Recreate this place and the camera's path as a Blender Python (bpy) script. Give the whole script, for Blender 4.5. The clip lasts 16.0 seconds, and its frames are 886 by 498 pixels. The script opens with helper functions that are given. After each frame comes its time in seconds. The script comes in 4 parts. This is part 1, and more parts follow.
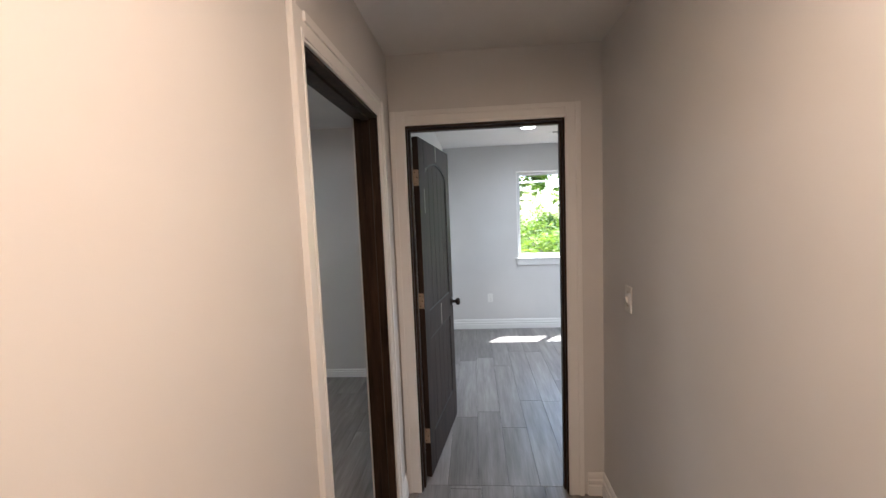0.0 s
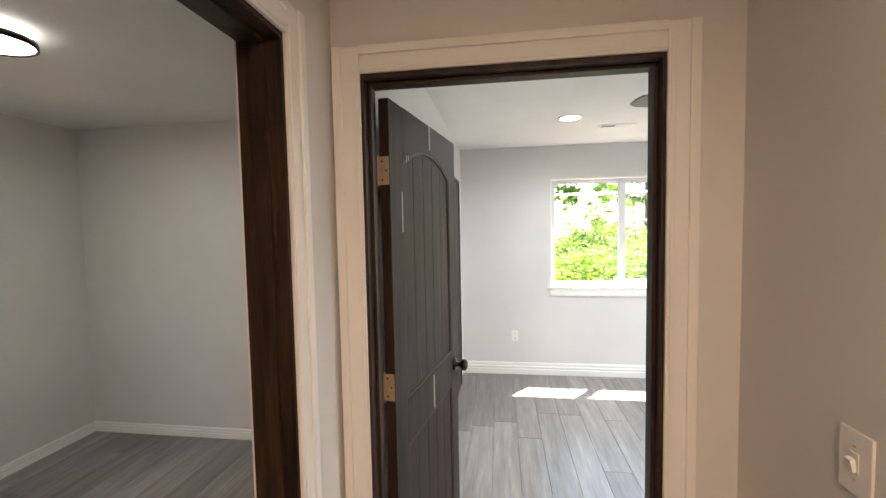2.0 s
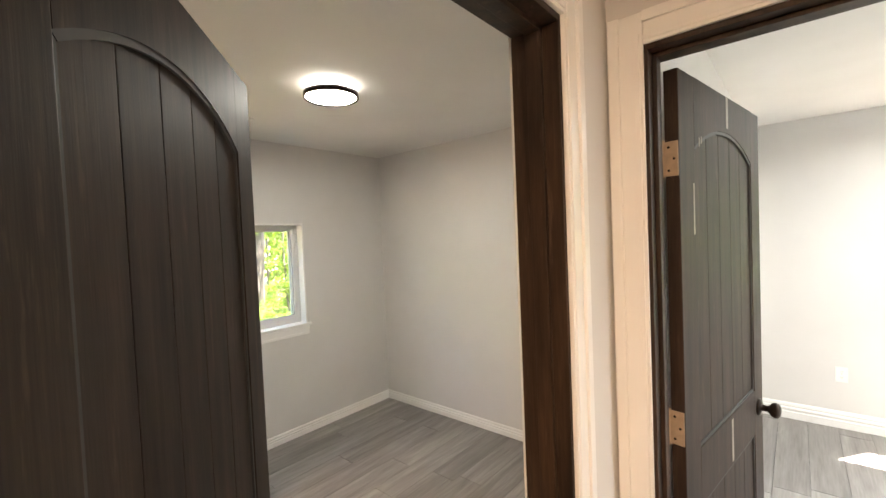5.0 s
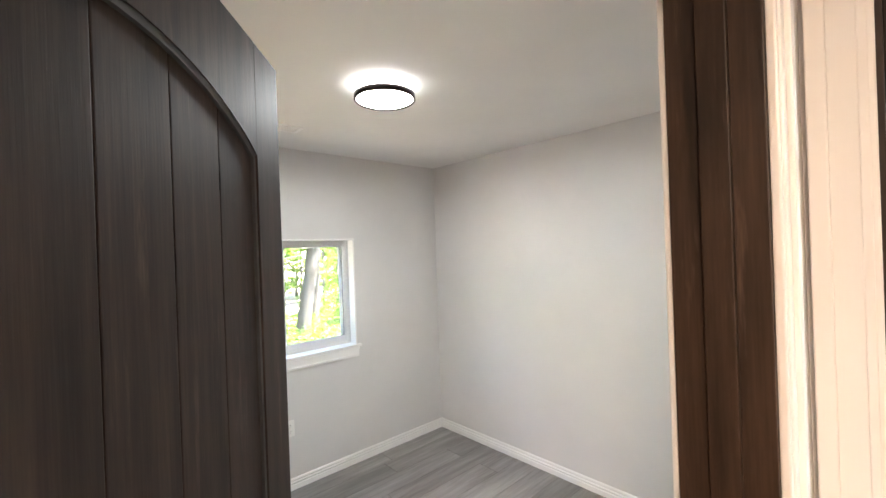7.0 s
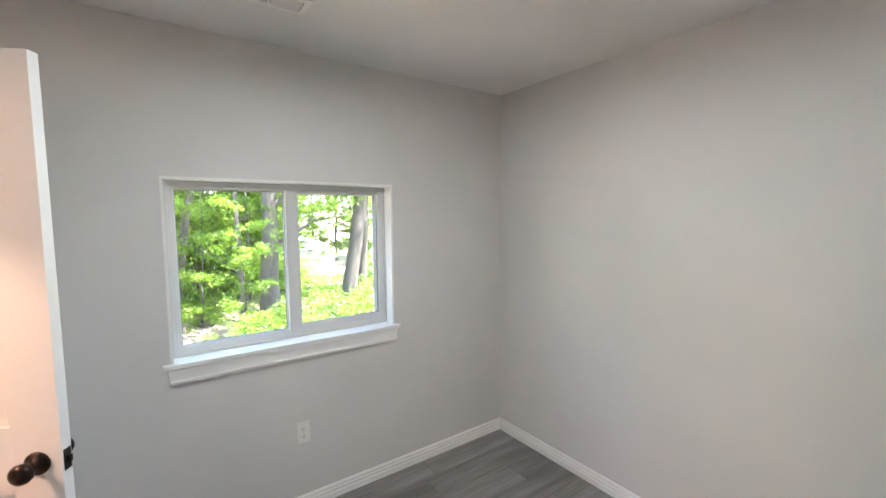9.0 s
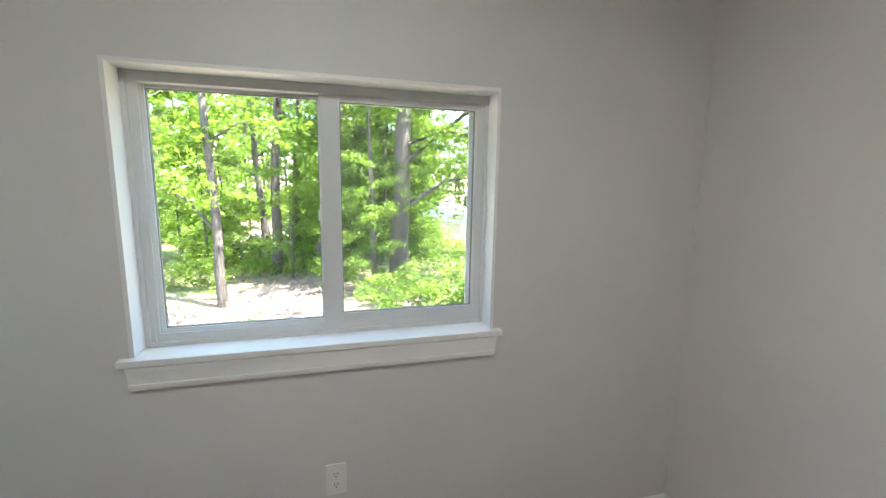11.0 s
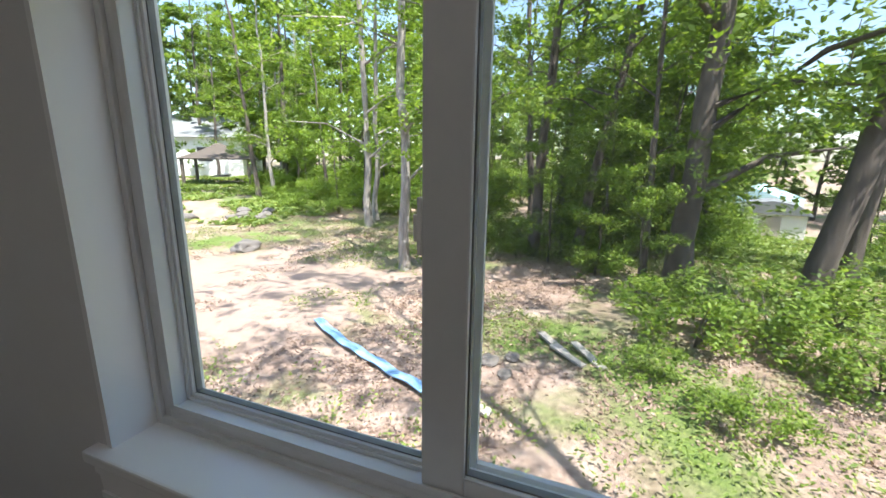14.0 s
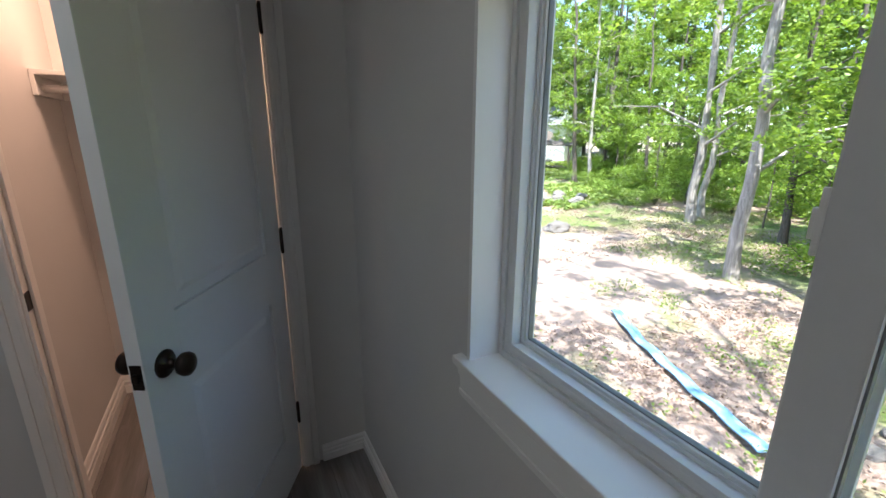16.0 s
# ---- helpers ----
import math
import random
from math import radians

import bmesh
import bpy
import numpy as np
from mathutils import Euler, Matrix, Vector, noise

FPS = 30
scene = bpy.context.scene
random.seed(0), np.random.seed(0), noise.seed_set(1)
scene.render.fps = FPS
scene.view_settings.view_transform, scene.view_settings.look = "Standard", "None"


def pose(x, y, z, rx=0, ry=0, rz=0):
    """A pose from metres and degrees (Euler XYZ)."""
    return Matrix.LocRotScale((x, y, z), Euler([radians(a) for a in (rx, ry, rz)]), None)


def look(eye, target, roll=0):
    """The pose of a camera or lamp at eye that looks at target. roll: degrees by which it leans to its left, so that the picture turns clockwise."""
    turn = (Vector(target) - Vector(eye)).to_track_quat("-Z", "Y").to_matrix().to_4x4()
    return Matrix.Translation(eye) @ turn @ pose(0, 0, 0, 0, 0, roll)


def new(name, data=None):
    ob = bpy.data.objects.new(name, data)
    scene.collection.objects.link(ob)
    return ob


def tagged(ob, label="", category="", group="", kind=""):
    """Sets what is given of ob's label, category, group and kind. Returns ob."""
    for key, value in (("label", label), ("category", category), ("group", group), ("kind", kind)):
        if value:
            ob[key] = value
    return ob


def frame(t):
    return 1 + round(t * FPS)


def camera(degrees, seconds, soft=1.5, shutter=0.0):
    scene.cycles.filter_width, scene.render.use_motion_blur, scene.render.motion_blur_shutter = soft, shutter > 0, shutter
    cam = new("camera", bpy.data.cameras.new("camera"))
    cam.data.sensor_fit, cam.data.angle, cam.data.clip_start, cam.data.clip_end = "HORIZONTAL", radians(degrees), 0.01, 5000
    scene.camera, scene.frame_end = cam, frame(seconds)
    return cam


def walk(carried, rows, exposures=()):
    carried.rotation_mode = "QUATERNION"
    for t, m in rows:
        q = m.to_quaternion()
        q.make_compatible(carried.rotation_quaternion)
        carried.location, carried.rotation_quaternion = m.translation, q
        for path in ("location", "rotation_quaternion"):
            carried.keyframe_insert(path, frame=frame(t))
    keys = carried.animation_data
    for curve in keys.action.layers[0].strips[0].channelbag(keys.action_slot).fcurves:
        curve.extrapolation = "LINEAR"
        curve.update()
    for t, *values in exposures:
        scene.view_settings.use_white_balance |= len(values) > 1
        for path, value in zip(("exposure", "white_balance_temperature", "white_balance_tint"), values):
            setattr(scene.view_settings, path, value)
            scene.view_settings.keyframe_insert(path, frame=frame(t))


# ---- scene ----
cam = camera(93.9, 16.0)
PATH = [
    (0, (-0.055, -2.232, 1.602), (-0.212, -0.246, 1.423), -2.3),
    (0.5, (-0.051, -1.965, 1.614), (-0.258, 0.018, 1.453), -2.1),
    (1, (-0.037, -1.652, 1.615), (-0.265, 0.33, 1.473), -2.0),
    (1.5, (-0.037, -1.415, 1.609), (-0.284, 0.565, 1.479), -1.6),
    (2, (-0.007, -1.18, 1.62), (-0.29, 0.796, 1.508), -1.1),
    (2.5, (-0.004, -1.046, 1.618), (-0.333, 0.924, 1.52), -0.8),
    (3, (-0.034, -1.013, 1.627), (-0.474, 0.936, 1.541), -0.7),
    (3.5, (-0.047, -1.017, 1.622), (-0.681, 0.878, 1.547), -1.0),
    (4, (-0.077, -1.031, 1.622), (-0.946, 0.768, 1.547), -1.5),
    (4.5, (-0.105, -1.065, 1.623), (-1.218, 0.595, 1.552), -2.0),
    (5, (-0.134, -1.092, 1.626), (-1.434, 0.427, 1.561), -2.4),
    (5.2, (-0.141, -1.092, 1.627), (-1.492, 0.381, 1.572), -2.5),
    (7.5, (-0.555, -0.770, 1.676), (-2.049, 0.559, 1.666), -1.8),
    (8, (-0.741, -0.618, 1.654), (-2.279, 0.660, 1.606), -1.6),
    (8.5, (-0.905, -0.52, 1.611), (-2.487, 0.699, 1.509), -1.4),
    (9, (-1.125, -0.38, 1.597), (-2.75, 0.774, 1.433), -0.5),
    (9.2, (-1.209, -0.327, 1.587), (-2.854, 0.794, 1.394), -0.2),
    (11.3, (-2.09, 0.263, 1.458), (-4.003, 0.735, 1.114), 1.3),
    (11.5, (-2.171, 0.253, 1.465), (-4.086, 0.7, 1.098), 1.6),
    (12, (-2.405, 0.332, 1.468), (-4.351, 0.582, 1.08), 1.4),
    (12.5, (-2.595, 0.378, 1.457), (-4.552, 0.414, 1.045), 1.4),
    (13, (-2.785, 0.38, 1.473), (-4.714, 0.193, 0.979), 1.0),
    (13.5, (-2.905, 0.392, 1.447), (-4.795, -0.057, 0.975), 0.6),
    (14, (-2.948, 0.429, 1.435), (-4.768, -0.275, 0.996), 0.8),
    (14.5, (-2.966, 0.462, 1.428), (-4.651, -0.527, 0.998), 1.3),
    (15, (-2.961, 0.459, 1.438), (-4.441, -0.793, 0.947), 0.7),
    (15.5, (-2.916, 0.452, 1.448), (-4.141, -1.045, 0.94), 0.8),
    (16, (-2.865, 0.413, 1.431), (-3.761, -1.299, 0.918), 0.3),
]

EXPOSURES = [
    (0.0, 2.7, 5850, 10), (1.0, 3.0, 6100, 10), (2.0, 3.3, 6650, 10), (3.5, 3.5, 6850, 10), (5.0, 4.0, 7150, 9), (7.5, 4.5, 6050, 9), (8.5, 4.3, 6000, 9),
    (9.0, 4.0, 6100, 9), (11.5, 3.25, 6250, 7), (12.5, 2.3, 6400, 8), (13.5, 1.75, 6400, 11), (15.0, 1.5, 6150, 11), (15.5, 1.75, 6050, 10), (16.0, 2.1, 5950, 9),
]
walk(cam, [(t, look(e, g, r)) for t, e, g, r in PATH], EXPOSURES)

# ---- world, sun, lamps ----
SUN_WAY = Vector((-0.575, -0.76, -2.05)).normalized()
world = bpy.data.worlds.new("sky_world")
scene.world = world
world.use_nodes = True
wn = world.node_tree.nodes
sky = wn.new("ShaderNodeTexSky")
sky.sky_type = "NISHITA"
sky.sun_disc = False
sky.sun_elevation = math.asin(-SUN_WAY.z)
sky.sun_rotation = math.atan2(-SUN_WAY.x, -SUN_WAY.y)
wn["Background"].inputs["Strength"].default_value = 0.15
world.node_tree.links.new(sky.outputs[0], wn["Background"].inputs["Color"])
sun = new("sun", bpy.data.lights.new("sun", "SUN"))
sun.data.energy = 5.0
sun.data.angle = radians(0.5)
sun.data.color = (1.0, 0.95, 0.87)
sun.matrix_world = look((0, 0, 20), Vector((0, 0, 20)) + SUN_WAY)


def disc_light(x, y, z, size, watts, colour):
    ob = new("lamp_light", bpy.data.lights.new("lamp_light", "AREA"))
    ob.data.shape, ob.data.size, ob.data.energy, ob.data.color = "DISK", size, watts, colour
    ob.matrix_world = pose(x, y, z)
    return ob


CEIL = 2.43
ROOM_LAMP = (-1.965, 0.205)
HALL_LAMP = (0.20, -2.05)
# the second bedroom lamp is added out of view to brighten the room
BED_LAMPS = ((0.52, 2.15, 2.1), (2.45, 1.15, 9.0))
CLOSET_LAMP = (-2.55, -1.75)
disc_light(*ROOM_LAMP, 2.362, 0.25, 1.05, (0.98, 1.0, 0.99))
disc_light(*HALL_LAMP, 2.362, 0.25, 3.3, (1.0, 0.66, 0.42))
for bx, by, watts in BED_LAMPS:
    disc_light(bx, by, 2.415, 0.14, watts, (0.90, 0.95, 1.0)).data.spread = radians(160)
disc_light(*CLOSET_LAMP, 2.36, 0.12, 3.3, (1.0, 0.58, 0.38))


# ---- materials ----
def material(name):
    m = bpy.data.materials.new(name)
    m.use_nodes = True
    n = m.node_tree.nodes
    return m, n, m.node_tree.links, n["Principled BSDF"]


def coords(n, l, scale=(1, 1, 1), use="Object"):
    tc, mp = n.new("ShaderNodeTexCoord"), n.new("ShaderNodeMapping")
    mp.inputs["Scale"].default_value = scale
    l.new(tc.outputs[use], mp.inputs["Vector"])
    return mp.outputs["Vector"]


def noise_node(n, l, vec, scale, detail=4, rough=0.55):
    t = n.new("ShaderNodeTexNoise")
    t.inputs["Scale"].default_value, t.inputs["Detail"].default_value, t.inputs["Roughness"].default_value = scale, detail, rough
    l.new(vec, t.inputs["Vector"])
    return t.outputs["Fac"]


def ramp(n, l, fac, *stops):
    r = n.new("ShaderNodeValToRGB")
    e = r.color_ramp.elements
    while len(e) < len(stops):
        e.new(0.5)
    for el, (p, c) in zip(e, stops):
        el.position, el.color = p, (*c, 1)
    l.new(fac, r.inputs["Fac"])
    return r.outputs["Color"]


def mix(n, l, fac, a, b, mode="MIX"):
    x = n.new("ShaderNodeMix")
    x.data_type, x.blend_type = "RGBA", mode
    for sock, v in ((x.inputs[0], fac), (x.inputs[6], a), (x.inputs[7], b)):
        if isinstance(v, (int, float)):
            sock.default_value = v
        elif isinstance(v, tuple):
            sock.default_value = (*v, 1)
        else:
            l.new(v, sock)
    return x.outputs[2]


def bump(n, l, bsdf, height, strength, dist):
    b = n.new("ShaderNodeBump")
    b.inputs["Strength"].default_value, b.inputs["Distance"].default_value = strength, dist
    l.new(height, b.inputs["Height"])
    l.new(b.outputs["Normal"], bsdf.inputs["Normal"])


def painted(name, colour, rough=0.6, grain=220, strength=0.12, spread=0.04):
    """Rolled or brushed paint: faint blotches and fine orange-peel relief."""
    m, n, l, b = material(name)
    v = coords(n, l)
    big = noise_node(n, l, v, 1.6, 3)
    dark, light = tuple(c * (1 - spread) for c in colour), tuple(min(1, c * (1 + spread)) for c in colour)
    l.new(ramp(n, l, big, (0.3, dark), (0.7, light)), b.inputs["Base Color"])
    b.inputs["Roughness"].default_value = rough
    bump(n, l, b, noise_node(n, l, v, grain, 2), strength, 0.001)
    return m


def plain(name, colour, rough=0.5, metal=0.0, spread=0.12):
    m, n, l, b = material(name)
    v = coords(n, l)
    f = noise_node(n, l, v, 40, 3)
    l.new(ramp(n, l, f, (0.3, tuple(c * (1 - spread) for c in colour)), (0.7, tuple(min(1, c * (1 + spread)) for c in colour))), b.inputs["Base Color"])
    b.inputs["Roughness"].default_value, b.inputs["Metallic"].default_value = rough, metal
    return m


def stained_wood(name, dark, light, rough=0.42):
    """Knotty wood with a dark brown-black stain that let the grain through."""
    m, n, l, b = material(name)
    info = n.new("ShaderNodeObjectInfo")
    tc, add = n.new("ShaderNodeTexCoord"), n.new("ShaderNodeVectorMath")
    comb, mul = n.new("ShaderNodeCombineXYZ"), n.new("ShaderNodeMath")
    mul.operation = "MULTIPLY"
    mul.inputs[1].default_value = 37.0
    l.new(info.outputs["Random"], mul.inputs[0])
    for i in range(3):
        l.new(mul.outputs[0], comb.inputs[i])
    l.new(tc.outputs["Object"], add.inputs[0])
    l.new(comb.outputs[0], add.inputs[1])
    mp = n.new("ShaderNodeMapping")
    mp.inputs["Scale"].default_value = (9, 9, 0.8)
    l.new(add.outputs[0], mp.inputs["Vector"])
    streak = noise_node(n, l, mp.outputs["Vector"], 3.2, 6, 0.6)
    mp2 = n.new("ShaderNodeMapping")
    mp2.inputs["Scale"].default_value = (90, 90, 3)
    l.new(add.outputs[0], mp2.inputs["Vector"])
    fine = noise_node(n, l, mp2.outputs["Vector"], 3, 3)
    mp3 = n.new("ShaderNodeMapping")
    mp3.inputs["Scale"].default_value = (14, 14, 1.6)
    l.new(add.outputs[0], mp3.inputs["Vector"])
    wear = noise_node(n, l, mp3.outputs["Vector"], 2.4, 4, 0.7)
    base = ramp(n, l, streak, (0.32, dark), (0.72, light))
    base = mix(n, l, ramp(n, l, fine, (0.35, (0, 0, 0)), (0.8, (0.5, 0.5, 0.5))), base, tuple(c * 0.6 for c in dark))
    base = mix(n, l, ramp(n, l, wear, (0.60, (0, 0, 0)), (0.76, (0.45, 0.45, 0.45))), base, (0.15, 0.10, 0.075))
    l.new(base, b.inputs["Base Color"])
    b.inputs["Roughness"].default_value = rough
    b.inputs["Specular IOR Level"].default_value = 0.28
    bump(n, l, b, fine, 0.25, 0.001)
    return m


def floor_planks(name):
    """Grey oak-look vinyl: long streaks along each plank, its own tone for each."""
    m, n, l, b = material(name)
    info = n.new("ShaderNodeObjectInfo")
    tc, add = n.new("ShaderNodeTexCoord"), n.new("ShaderNodeVectorMath")
    comb, mul = n.new("ShaderNodeCombineXYZ"), n.new("ShaderNodeMath")
    mul.operation = "MULTIPLY"
    mul.inputs[1].default_value = 61.0
    l.new(info.outputs["Random"], mul.inputs[0])
    for i in range(3):
        l.new(mul.outputs[0], comb.inputs[i])
    l.new(tc.outputs["Object"], add.inputs[0])
    l.new(comb.outputs[0], add.inputs[1])

    def stretched(sx, sy):
        mp = n.new("ShaderNodeMapping")
        mp.inputs["Scale"].default_value = (sx, sy, 1)
        l.new(add.outputs[0], mp.inputs["Vector"])
        return mp.outputs["Vector"]
    broad = noise_node(n, l, stretched(11, 1.1), 1.6, 5, 0.6)
    fine = noise_node(n, l, stretched(120, 5), 1.0, 4)
    base = ramp(n, l, broad, (0.3, (0.135, 0.125, 0.12)), (0.55, (0.24, 0.225, 0.215)), (0.75, (0.36, 0.345, 0.33)))
    base = mix(n, l, 0.25, base, ramp(n, l, fine, (0.3, (0.12, 0.11, 0.105)), (0.7, (0.38, 0.36, 0.34))))
    tone = n.new("ShaderNodeMapRange")
    tone.inputs["To Min"].default_value, tone.inputs["To Max"].default_value = 0.78, 1.15
    l.new(info.outputs["Random"], tone.inputs["Value"])
    hsv = n.new("ShaderNodeHueSaturation")
    l.new(tone.outputs[0], hsv.inputs["Value"])
    l.new(base, hsv.inputs["Color"])
    l.new(hsv.outputs[0], b.inputs["Base Color"])
    b.inputs["Roughness"].default_value = 0.32
    bump(n, l, b, fine, 0.12, 0.001)
    return m


def glow(name, colour, strength):
    m, n, l, b = material(name)
    b.inputs["Base Color"].default_value = (0.8, 0.8, 0.8, 1)
    b.inputs["Emission Color"].default_value = (*colour, 1)
    b.inputs["Emission Strength"].default_value = strength
    return m


def clear_glass(name):
    m, n, l, b = material(name)
    n.remove(b)
    lw, power, scale = n.new("ShaderNodeLayerWeight"), n.new("ShaderNodeMath"), n.new("ShaderNodeMath")
    tr, gl, mx = n.new("ShaderNodeBsdfTransparent"), n.new("ShaderNodeBsdfGlossy"), n.new("ShaderNodeMixShader")
    lw.inputs["Blend"].default_value = 0.5
    power.operation, scale.operation = "POWER", "MULTIPLY_ADD"
    power.inputs[1].default_value, scale.inputs[1].default_value, scale.inputs[2].default_value = 5.0, 0.6, 0.03
    l.new(lw.outputs["Facing"], power.inputs[0])
    l.new(power.outputs[0], scale.inputs[0])
    gl.inputs["Roughness"].default_value = 0.0
    tr.inputs["Color"].default_value = (0.97, 0.985, 0.98, 1)
    l.new(scale.outputs[0], mx.inputs[0])
    l.new(tr.outputs[0], mx.inputs[1])
    l.new(gl.outputs[0], mx.inputs[2])
    l.new(mx.outputs[0], n["Material Output"].inputs["Surface"])
    return m


def leafy(name, low, mid, high, through_light=0.45):
    m, n, l, b = material(name)
    geo = n.new("ShaderNodeNewGeometry")
    col = ramp(n, l, geo.outputs["Random Per Island"], (0.0, low), (0.5, mid), (1.0, high))
    l.new(col, b.inputs["Base Color"])
    b.inputs["Roughness"].default_value = 0.5
    tl, mx = n.new("ShaderNodeBsdfTranslucent"), n.new("ShaderNodeMixShader")
    l.new(mix(n, l, 1.0, col, (1.0, 1.0, 0.45), "MULTIPLY"), tl.inputs["Color"])
    mx.inputs[0].default_value = through_light
    l.new(b.outputs[0], mx.inputs[1])
    l.new(tl.outputs[0], mx.inputs[2])
    l.new(mx.outputs[0], n["Material Output"].inputs["Surface"])
    return m


def bark(name, dark, light):
    m, n, l, b = material(name)
    v = coords(n, l, (5, 5, 0.9))
    f = noise_node(n, l, v, 5, 6, 0.7)
    l.new(ramp(n, l, f, (0.35, dark), (0.7, light)), b.inputs["Base Color"])
    b.inputs["Roughness"].default_value = 0.9
    bump(n, l, b, f, 0.8, 0.02)
    return m


def woodland_ground(name):
    """Leaf litter, bare pale soil and moss-green weeds in uneven patches."""
    m, n, l, b = material(name)
    v = coords(n, l)
    patch, mid, fine = noise_node(n, l, v, 0.32, 5, 0.6), noise_node(n, l, v, 2.2, 6, 0.7), noise_node(n, l, v, 22, 5, 0.75)
    litter = ramp(n, l, fine, (0.3, (0.12, 0.08, 0.06)), (0.5, (0.27, 0.19, 0.15)), (0.72, (0.46, 0.36, 0.30)))
    soil = ramp(n, l, mid, (0.3, (0.31, 0.22, 0.18)), (0.7, (0.48, 0.375, 0.315)))
    weeds = ramp(n, l, fine, (0.3, (0.05, 0.09, 0.02)), (0.7, (0.20, 0.27, 0.06)))
    base = mix(n, l, ramp(n, l, mid, (0.47, (0, 0, 0)), (0.64, (1, 1, 1))), litter, soil)
    # bare trodden sand with a ragged edge in the middle of the yard
    far = n.new("ShaderNodeVectorMath")
    far.operation = "DISTANCE"
    far.inputs[1].default_value = (-8.0, -5.0, -0.6)
    l.new(v, far.inputs[0])
    reach, edge = n.new("ShaderNodeMath"), n.new("ShaderNodeMath")
    reach.operation, edge.operation = "MULTIPLY_ADD", "SUBTRACT"
    reach.inputs[1].default_value, reach.inputs[2].default_value = 5.0, 0.4
    l.new(mid, reach.inputs[0])
    l.new(reach.outputs[0], edge.inputs[0])
    l.new(far.outputs["Value"], edge.inputs[1])
    sand = ramp(n, l, fine, (0.3, (0.27, 0.19, 0.15)), (0.7, (0.41, 0.31, 0.26)))
    base = mix(n, l, ramp(n, l, patch, (0.50, (0, 0, 0)), (0.60, (1, 1, 1))), base, weeds)
    base = mix(n, l, ramp(n, l, edge.outputs[0], (0.0, (0, 0, 0)), (0.5, (0.9, 0.9, 0.9))), base, sand)
    l.new(base, b.inputs["Base Color"])
    b.inputs["Roughness"].default_value = 0.95
    bump(n, l, b, fine, 0.7, 0.03)
    return m


WALL = painted("greige_wall_paint", (0.645, 0.632, 0.615), 0.55)
CEILING = painted("ceiling_paint", (0.74, 0.73, 0.71), 0.8, 120, 0.3)
TRIM = painted("white_trim_paint", (0.80, 0.79, 0.77), 0.35, 300, 0.04, 0.02)
WHITE_DOOR = painted("white_door_paint", (0.78, 0.79, 0.79), 0.4, 260, 0.06, 0.02)
DARK_WOOD = stained_wood("dark_stained_wood", (0.014, 0.0085, 0.0062), (0.058, 0.036, 0.026), 0.6)
JAMB_WOOD = stained_wood("dark_stained_jamb", (0.015, 0.009, 0.006), (0.072, 0.041, 0.025), 0.5)
FLOOR = floor_planks("grey_vinyl_plank")
GAP = plain("floor_joint", (0.06, 0.055, 0.05), 0.9)
VINYL = plain("white_vinyl", (0.64, 0.64, 0.63), 0.35, 0.0, 0.015)
# near-black that paints the shade in the plank doors' grooves and mouldings
GROOVE_SHADE = plain("groove_shade_black", (0.05, 0.05, 0.05), 0.6)
BEAD = plain("glazing_bead", (0.20, 0.20, 0.195), 0.6)
BRONZE = plain("oil_rubbed_bronze", (0.035, 0.025, 0.02), 0.3, 0.8)
BRASS = plain("aged_hinge_metal", (0.55, 0.43, 0.32), 0.45, 0.35)
PLASTIC = plain("white_plastic", (0.78, 0.77, 0.74), 0.4, 0.0, 0.015)
# flat black for the unlit depth of vent, outlet slots and distant windows
UNLIT_BLACK = plain("unlit_black", (0.02, 0.02, 0.02), 0.7)
GLASS = clear_glass("window_glass")


def screen_mesh(name):
    """Fine grey insect screen that lets most light by."""
    m, n, l, p = material(name)
    p.inputs["Base Color"].default_value = (0.25, 0.26, 0.26, 1)
    tr, mx = n.new("ShaderNodeBsdfTransparent"), n.new("ShaderNodeMixShader")
    mx.inputs[0].default_value = 0.10
    l.new(tr.outputs[0], mx.inputs[1])
    l.new(p.outputs[0], mx.inputs[2])
    l.new(mx.outputs[0], n["Material Output"].inputs["Surface"])
    return m


SCREEN = screen_mesh("insect_screen")
DIFFUSER = glow("lit_diffuser", (1.0, 0.96, 0.90), 3.6)
HALO = glow("lit_halo", (1.0, 0.96, 0.92), 0.6)
LEAF = leafy("spring_leaves", (0.09, 0.16, 0.02), (0.20, 0.31, 0.045), (0.34, 0.45, 0.10), 0.55)
LEAF_DEEP = leafy("deep_leaves", (0.08, 0.14, 0.02), (0.17, 0.27, 0.04), (0.29, 0.39, 0.09), 0.55)
BARK = bark("grey_bark", (0.18, 0.155, 0.14), (0.46, 0.42, 0.38))
BARK_DARK = bark("dark_bark", (0.045, 0.036, 0.030), (0.17, 0.14, 0.12))
GROUND = woodland_ground("woodland_ground")


# ---- mesh helpers ----
def box(bm, x0, x1, y0, y1, z0, z1, bevel=0.0):
    r = bmesh.ops.create_cube(bm, size=1.0, matrix=Matrix.LocRotScale(((x0 + x1) / 2, (y0 + y1) / 2, (z0 + z1) / 2), None, (x1 - x0, y1 - y0, z1 - z0)))
    if bevel:
        edges = {e for v in r["verts"] for e in v.link_edges}
        bmesh.ops.bevel(bm, geom=list(edges), offset=bevel, segments=2, affect="EDGES", profile=0.6)


